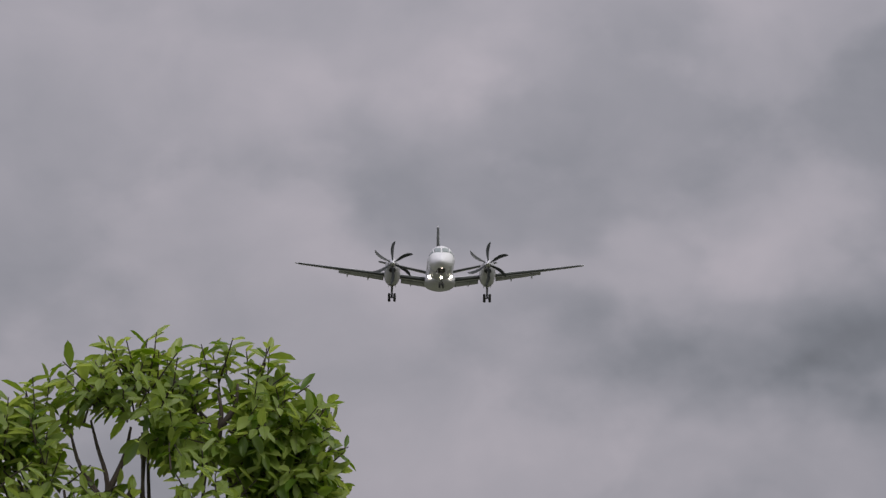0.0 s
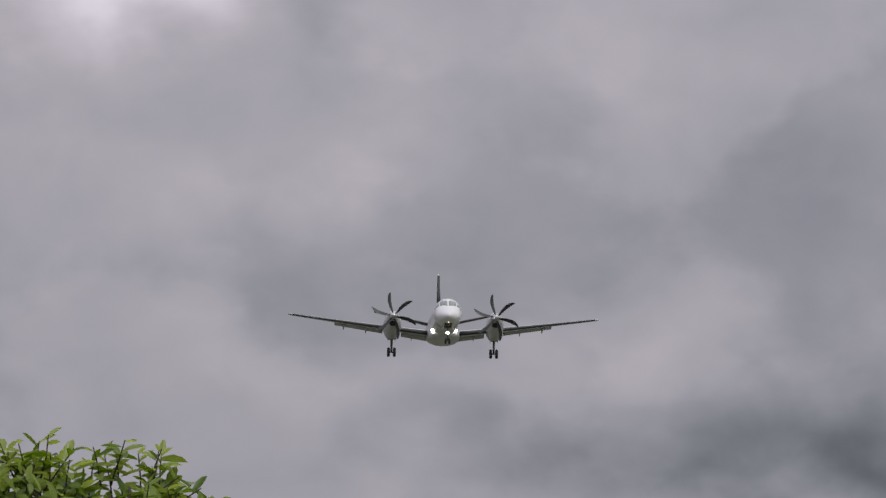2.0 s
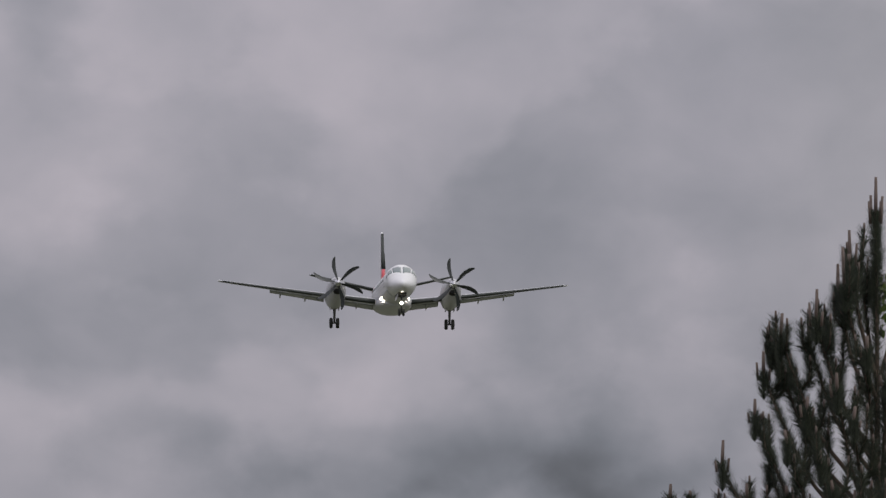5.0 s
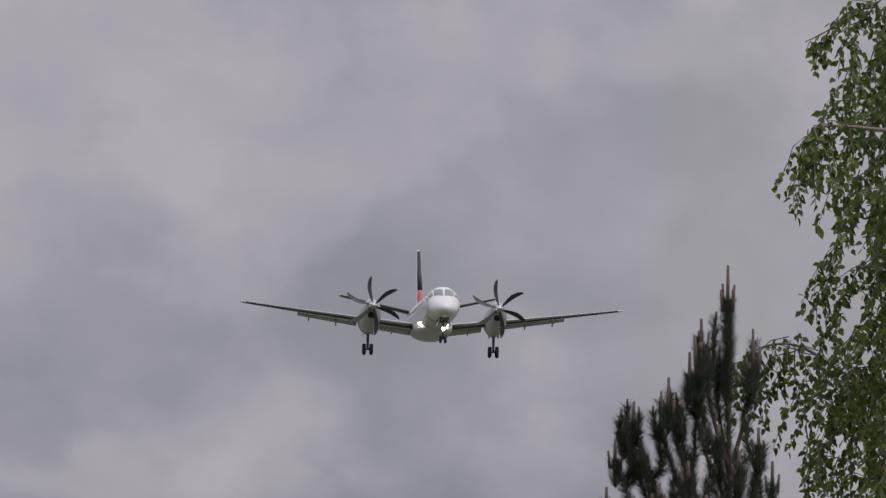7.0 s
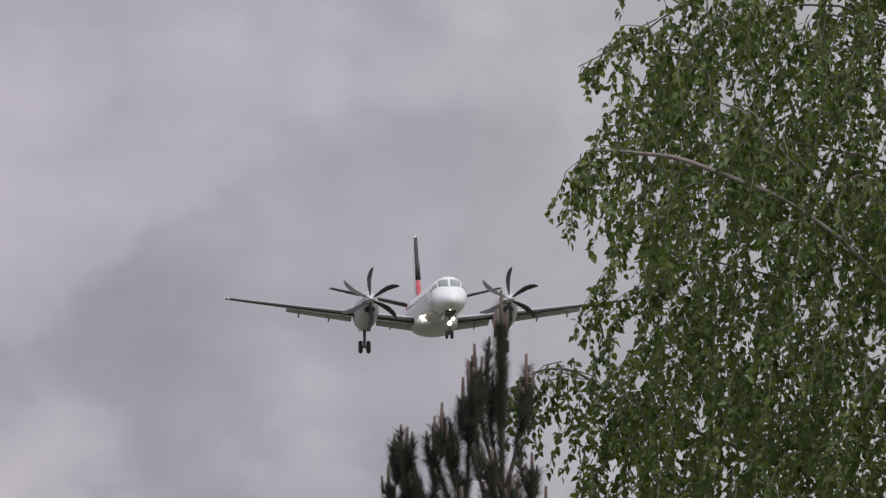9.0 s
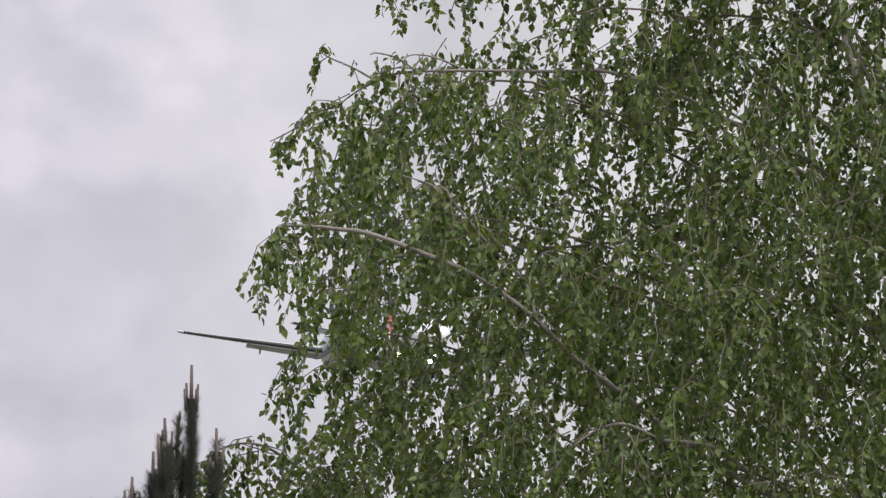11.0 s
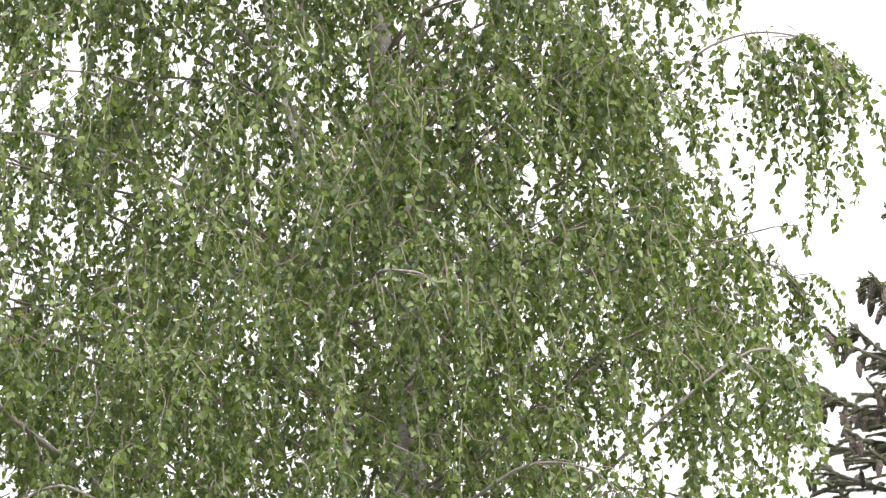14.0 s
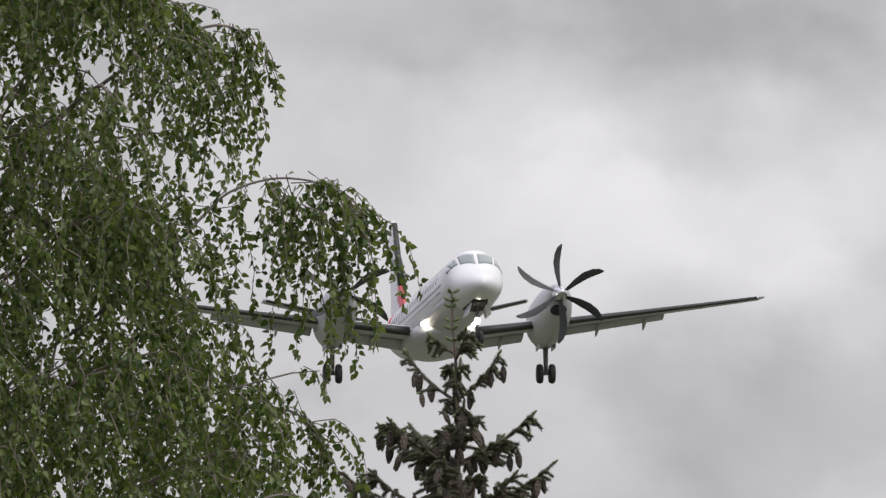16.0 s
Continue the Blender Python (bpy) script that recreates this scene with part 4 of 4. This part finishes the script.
    tagged(soup("side_shoot", sv, sf, PINE_BARK, tree, "short needled side shoots", True), kind="stuff")
    tagged(soup("bud_tip", cv, cf, PINE_CANDLE, tree, "small brown bud tips", True), kind="stuff")
    P, A, L = sample_needles(segs)
    v, f = needle_cloud(P, A, L, 0.0013)
    mass("foliage", v, f, PINE_NEEDLE, tree, "dark green needle tufts")
    return tree


build_pine()


# ---- spruce ----
SPRUCE_AWAY = 99.0


def build_spruce():
    tree = new("spruce_tree")
    base = spot(3.876, 0, SPRUCE_AWAY)
    tree.location = (base.x, base.y, 0)
    o = Vector(tree.location)
    tagged(tree, "spruce top loaded with hanging brown cones", "tree")
    top = spot(3.863, 5.369, SPRUCE_AWAY) - o
    H = top.z
    line = bezier([(0, 0, 0), (0, 0, H * 0.5), (0.01, 0, H - 1.2), (0.0, 0, H - 0.42), (-0.015, 0, H - 0.2), tuple(top)], 6)
    tube("trunk", line, [0.0045 + 0.0115 * (H - p.z) for p in line], SPRUCE_BARK, tree, 12, "straight grey-brown spruce trunk")
    segs = []
    sv, sf = [], []

    def needles(pts, density=1.0, long=0.021):
        for a, b in zip(pts, pts[1:]):
            segs.append((tuple(a), tuple(b), 2300 * density, 0.85, long, 0.35))

    # one cone mesh, shared
    bm = bmesh.new()
    loft(bm, [[(r * math.cos(2 * math.pi * (k + 0.5 * i) / 7), r * math.sin(2 * math.pi * (k + 0.5 * i) / 7), -z) for k in range(7)]
              for i, (z, r) in enumerate(((0, 0.006), (0.012, 0.014), (0.035, 0.019), (0.06, 0.018), (0.082, 0.012), (0.095, 0.004)))])
    cone_mesh = bpy.data.meshes.new("cone")
    bm.to_mesh(cone_mesh)
    bm.free()
    cone_mesh.materials.append(SPRUCE_CONE)
    cones = []

    def cone(p):
        cones.append(p)

    bv, bf = [], []

    def bud(p, d, s=1.0):
        p, d = Vector(p), Vector(d)
        tube_data([p, p + d * 0.012 * s, p + d * 0.026 * s, p + d * 0.034 * s], [0.003 * s, 0.0075 * s, 0.0065 * s, 0.002 * s], 6, bv, bf)

    # leader with pale buds
    needles([tuple(p) for p in line if p.z > H - 0.42], 0.5, 0.014)
    for dz, k in ((0.0, 3), (0.045, 4), (0.075, 3), (0.15, 2), (0.19, 3), (0.25, 3)):
        for j in range(k):
            a = 2 * math.pi * j / k + dz * 40
            bud((top.x + 0.006 * math.cos(a), 0.006 * math.sin(a), H - dz), Vector((math.cos(a), math.sin(a), 0.55)).normalized(), 1.2)

    def branch(z, a, reach, rise, big):
        d = Vector((math.cos(a), math.sin(a), 0))
        p0 = Vector((0, 0, z))
        pts = bezier([p0, p0 + d * reach * 0.42 + Vector((0, 0, rise * 0.30)), p0 + d * reach * 0.78 + Vector((0, 0, rise * 0.66)), p0 + d * reach + Vector((0, 0, rise))], 4)
        k = len(pts)
        tube("branch", pts, [0.007 * (1 - j / k) + 0.003 for j in range(k)], SPRUCE_BARK, tree, 6)
        needles([tuple(p) for p in pts[3:]], 1.1)
        side = d.cross(Vector((0, 0, 1)))
        bud(pts[-1], (pts[-1] - pts[-2]).normalized(), 1.0)
        for j in range(2, k - 1):
            for s in (-1, 1, -1, 1):
                if rng.random() < (0.30 if reach < 0.3 else 0.55):
                    L = reach * rng.uniform(0.18, 0.38) * (1.15 - j / k)
                    q0 = pts[j]
                    q2 = q0 + (side * s * rng.uniform(0.3, 1.0) + d * 0.55).normalized() * (L + 0.03) + Vector((0, 0, rng.uniform(-0.05, 0.03)))
                    q1 = q0.lerp(q2, 0.5) + Vector((0, 0, 0.012))
                    tube_data([q0, q1, q2], [0.005, 0.004, 0.003], 4, sv, sf)
                    needles([tuple(q0), tuple(q1), tuple(q2)], 1.2)
                    if rng.random() < 0.3:
                        bud(q2, (q2 - q1).normalized(), 0.9)
                    if big and rng.random() < 0.30:
                        cone(q2 - Vector((0, 0, 0.004)))
            if big:
                for _ in range(1):
                    if rng.random() < (0.35 if reach < 0.2 else 0.6 if reach < 0.3 else 0.8):
                        cone(pts[j] + Vector((rng.normal(0, 0.015), rng.normal(0, 0.015), -0.006)))

    # whorls: height below the tip, reach, rise, how many
    for below, reach, rise, k in ((0.34, 0.15, 0.11, 3), (0.44, 0.05, 0.02, 2), (0.62, 0.27, 0.25, 4), (0.72, 0.11, 0.03, 3), (0.88, 0.41, 0.22, 6), (1.00, 0.20, 0.04, 4), (1.19, 0.56, 0.27, 7), (1.32, 0.30, 0.04, 5),
                                  (1.48, 0.70, 0.22, 7), (1.62, 0.42, 0.04, 6), (1.76, 0.80, 0.24, 7), (1.92, 0.55, 0.05, 6), (2.08, 0.92, 0.22, 7), (2.35, 0.85, 0.08, 6), (2.6, 0.98, 0.15, 6), (2.9, 1.05, 0.1, 6)):
        start = rng.random() * 6.28
        for j in range(k):
            branch(H - below + rng.normal(0, 0.03), start + 2 * math.pi * j / k + rng.normal(0, 0.15), reach * rng.uniform(0.8, 1.15), rise * rng.uniform(0.8, 1.2), 0.5 < below < 1.95)
    for z in np.arange(1.5, H - 3.1, 0.42):
        reach = 1.0 + (H - 3.0 - z) * 0.17
        for j in range(5):
            branch(z, rng.random() * 6.28, reach, 0.05 * rng.random(), False)
    for i in rng.permutation(len(cones))[:300]:
        ob = new("cone", cone_mesh)
        ob.parent = tree
        ob.location = cones[i]
        ob.rotation_euler = (rng.normal(0, 0.25), rng.normal(0, 0.25), rng.random() * 6.28)
        s = rng.uniform(0.8, 1.15)
        ob.scale = (s, s, s)
    tagged(soup("twig", sv, sf, SPRUCE_BARK, tree, "grey-brown spruce twigs", True), kind="stuff")
    tagged(soup("new_shoot", bv, bf, SPRUCE_BUD, tree, "pale green new shoots", True), kind="stuff")
    P, A, L = sample_needles(segs)
    v, f = needle_cloud(P, A, L, 0.0016)
    mass("foliage", v, f, SPRUCE_NEEDLE, tree, "dark olive spruce needles")
    return tree


build_spruce()


# ---- willow bush ----
BUSH_AWAY = 66.0


def build_bush():
    tree = new("willow_bush")
    base = spot(-3.3, 0, BUSH_AWAY)
    tree.location = (base.x, base.y, 0)
    o = Vector(tree.location)
    tagged(tree, "bright green broad-leaved willow crown with upright shoots", "tree")

    def at(turn, up, depth=0.0):
        return spot(turn - 0.035, up, BUSH_AWAY + depth) - o

    lobes = [(-3.62, 3.22, 0.29), (-3.36, 3.40, 0.28), (-3.10, 3.39, 0.25), (-2.95, 3.32, 0.20), (-3.25, 3.05, 0.46), (-2.90, 3.22, 0.14), (-3.76, 3.30, 0.19), (-3.85, 3.05, 0.4), (-3.06, 2.85, 0.42), (-3.5, 2.75, 0.5)]
    px = BUSH_AWAY * math.pi / 180
    centres = [(at(a, u + 0.015), (r - 0.06) * px) for a, u, r in lobes]
    trunk = bezier([(0, 0, 0), (0.03, 0, 1.2), (0.0, 0.05, 2.4), (0.08, 0, 3.3), (0.05, 0, 4.0)], 4)
    tube("trunk", trunk, [0.11 * (1 - i / len(trunk)) + 0.02 for i in range(len(trunk))], BUSH_STEM, tree, 10, "dark willow trunk")
    limbs = []
    for c, r in centres:
        for _ in range(3):
            e = c + Vector((rng.normal(0, 0.25), rng.normal(0, 0.4), rng.uniform(-0.2, 0.45))) * r
            s = Vector(trunk[rng.integers(6, len(trunk))])
            line = bezier([s, s.lerp(e, 0.4) + Vector((rng.normal(0, 0.06), 0, -0.08)), s.lerp(e, 0.8) + Vector((rng.normal(0, 0.05), 0, 0.0)), e], 4)
            tube("limb", line, [0.012 * (1 - j / len(line)) + 0.004 for j in range(len(line))], BUSH_STEM, tree, 7)
            limbs.append(line)
    # the bare forks that show in the gap
    for fork in ([(-3.46, 3.12), (-3.45, 3.25), (-3.48, 3.36), (-3.50, 3.44)], [(-3.45, 3.22), (-3.40, 3.33), (-3.38, 3.42)], [(-3.45, 3.18), (-3.53, 3.30), (-3.56, 3.40)], [(-3.46, 3.14), (-3.40, 3.20), (-3.37, 3.25)],
                 [(-3.12, 3.38), (-3.11, 3.46), (-3.12, 3.52)], [(-3.11, 3.42), (-3.07, 3.48), (-3.06, 3.55)]):
        line = bezier([at(a, u, -0.1) for a, u in fork], 4)
        tube("limb", line, [0.009 * (1 - j / len(line)) + 0.0035 for j in range(len(line))], BUSH_STEM, tree, 6)
    P, A, N, S = [], [], [], []
    tv, tf = [], []

    def shoot(p, d, length, leaves):
        p, d = np.array(p), unit(np.array(d))
        q = p + d * length
        tube_data([p, (p + q) / 2 + rng.normal(0, 0.006, 3), q], [0.004, 0.003, 0.002], 4, tv, tf)
        ref = unit(np.cross(d, np.array([0.3, 0.9, 0.1])))
        ref2 = np.cross(d, ref)
        for j in range(leaves):
            u = 0.15 + 0.85 * (j + rng.random() * 0.5) / leaves
            a = j * 2.4 + rng.normal(0, 0.3)
            r = ref * math.cos(a) + ref2 * math.sin(a)
            ax = unit(r * (1.1 - 0.4 * u) + d * (0.25 + 0.45 * u) + np.array([0, 0, -0.75 + 0.55 * u]) + rng.normal(0, 0.2, 3))
            P.append(p + d * length * u)
            A.append(ax)
            N.append(unit(np.array([0, 0, 1.0]) + d * 0.4 - r * 0.5 + rng.normal(0, 0.35, 3)))
            S.append(rng.uniform(0.06, 0.105) * (1.0 - 0.25 * max(0, u - 0.8) * 5))

    holes = [(at(-3.50, 3.33, 0), 0.15), (at(-3.09, 3.49, 0), 0.10), (at(-3.37, 3.24, 0), 0.09), (at(-3.22, 3.56, 0), 0.07), (at(-3.62, 3.40, 0), 0.05)]
    made = 0
    while made < 560:
        i = rng.integers(0, len(centres))
        c, r = centres[i]
        d = unit(rng.normal(0, 1, 3))
        if d[2] < -0.5:
            continue
        p = np.array(c) + d * r * rng.uniform(0.55, 1.0) * np.array([1, 1.2, 1])
        deep = max((1 - np.linalg.norm((p - np.array(cc)) / np.array([1, 1.2, 1])) / rr for cc, rr in centres))
        if deep > 0.36:
            continue
        if any(math.hypot(p[0] - h.x, p[2] - h.z) < hr for h, hr in holes):
            continue
        shoot(p - d * 0.05, d * 0.8 + np.array([0, 0, 0.40]) + rng.normal(0, 0.35, 3), rng.uniform(0.10, 0.2), rng.integers(6, 11))
        made += 1
    for a, u in ((-3.36, 3.66), (-3.37, 3.60), (-3.11, 3.62), (-3.075, 3.63), (-2.985, 3.62), (-2.96, 3.53), (-2.90, 3.50), (-2.88, 3.42), (-2.83, 3.33), (-2.81, 3.26), (-3.72, 3.52), (-3.78, 3.45), (-3.48, 3.60), (-3.25, 3.61), (-3.57, 3.56), (-3.66, 3.55), (-3.52, 3.57), (-3.42, 3.64), (-3.30, 3.62), (-3.19, 3.60), (-3.03, 3.63), (-2.84, 3.18)):
        p = at(a, u)
        shoot(np.array(p) - np.array([0, 0, 0.16]), np.array([rng.normal(0, 0.2), rng.normal(0, 0.2), 1.0]), 0.19, 10)
    P, A, N, S = np.array(P), np.array(A), np.array(N), np.array(S)
    W = S * rng.uniform(0.34, 0.48, len(S))
    front = np.argsort(P[:, 1] - 0.3 * P[:, 2])[:300]
    rest = np.setdiff1d(np.arange(len(P)), front)
    single_leaves(tree, BUSH_LEAF, P[front], A[front], N[front], S[front], W[front], "willow", len(front))
    v, f = leaf_cloud(P[rest], A[rest], N[rest], S[rest], W[rest], 0.2, "willow")
    mass("crown", v, f, BUSH_LEAF, tree, "broad green leaves with pale undersides")
    tagged(soup("twig", tv, tf, BUSH_STEM, tree, "thin green-brown shoots"), kind="stuff")
    return tree


build_bush()


# ---- what moves ----
PLANE_ROWS = [
    (0, -72.17, 1658.22, 114.41, 1.077, -0.535, 183.313), (0.5, -68.77, 1629.23, 113.42, 0.878, -1.014, 183.582),
    (1, -65.45, 1600.24, 112.39, 0.680, -1.347, 183.829), (1.5, -61.79, 1571.26, 111.39, 0.484, -1.310, 184.054),
    (2, -58.15, 1542.27, 110.51, 0.292, -0.972, 184.258), (2.5, -54.24, 1513.28, 109.20, 0.104, -0.532, 184.441),
    (3, -50.61, 1484.29, 108.04, -0.078, -1.244, 184.604), (3.2, -48.98, 1472.69, 107.50, -0.149, -1.417, 184.664),
    (5.3, -33.07, 1350.94, 101.42, -0.805, -0.534, 185.097), (5.5, -31.53, 1339.34, 101.02, -0.858, -0.611, 185.121),
    (6, -27.56, 1310.36, 100.33, -0.980, -0.926, 185.167), (6.5, -23.98, 1281.37, 99.20, -1.088, -1.309, 185.195),
    (7, -20.09, 1252.38, 97.77, -1.181, -1.054, 185.205), (7.5, -16.26, 1223.39, 95.92, -1.257, -0.478, 185.197),
    (8, -12.39, 1194.40, 93.88, -1.316, 0.091, 185.172), (8.2, -10.81, 1182.80, 93.22, -1.335, 0.330, 185.157),
    (10.3, 5.47, 1061.05, 86.43, -1.329, 0.338, 185.125), (10.5, 7.09, 1049.46, 85.62, -1.307, 0.032, 185.107),
    (11, 11.10, 1020.47, 83.73, -1.236, -0.061, 185.053), (11.5, 14.80, 991.48, 82.46, -1.140, -0.220, 184.983),
    (12, 18.51, 962.49, 81.16, -1.016, -0.302, 184.898), (12.5, 22.24, 933.50, 79.83, -0.865, -0.336, 184.799),
    (13, 25.97, 904.51, 78.50, -0.684, -0.334, 184.686), (13.5, 29.69, 875.52, 77.17, -0.473, -0.295, 184.559),
    (14, 33.40, 846.53, 75.85, -0.230, -0.206, 184.418), (14.5, 37.09, 817.54, 74.56, 0.045, -0.033, 184.265),
    (15, 41.05, 788.55, 73.04, 0.355, 0.197, 184.098), (15.5, 44.96, 759.57, 71.43, 0.699, 0.657, 183.920),
    (16, 48.85, 730.58, 69.76, 1.080, 0.796, 183.729)]

PROP_ROWS = [(0, 30, 30), (0.5, 60, 62), (1, 90, 90), (1.5, 125, 127), (2, 165, 165), (2.5, 198, 198), (3, 230, 230), (3.2, 278, 278), (4.0, 305, 305), (4.7, 332, 332),
             (5.3, 355, 355), (5.5, 365, 363), (6, 400, 395), (6.5, 425, 425), (7, 460, 460), (7.5, 500, 500), (8, 520, 520), (8.2, 525, 525), (9, 570, 570), (9.7, 610, 610),
             (10.3, 617, 640), (11, 650, 670), (11.7, 690, 700), (12.4, 730, 730), (13, 770, 770), (13.6, 800, 810), (14.2, 840, 850), (14.8, 870, 890), (15.5, 900, 900), (16, 933, 933)]


def motions():
    walk(plane, [(t, pose(x, y, z, 0, 0, rz) @ pose(0, 0, 0, rx + 0.6, 0, 0) @ pose(0, 0, 0, 0, ry, 0)) for t, x, y, z, rx, ry, rz in PLANE_ROWS])
    for prop, side, col in ((props[0], 1, 1), (props[1], -1, 2)):
        walk(prop, [(row[0], pose(side * 4.12, 3.95, 0.24, 0, row[col] - 90, 0)) for row in PROP_ROWS])


motions()
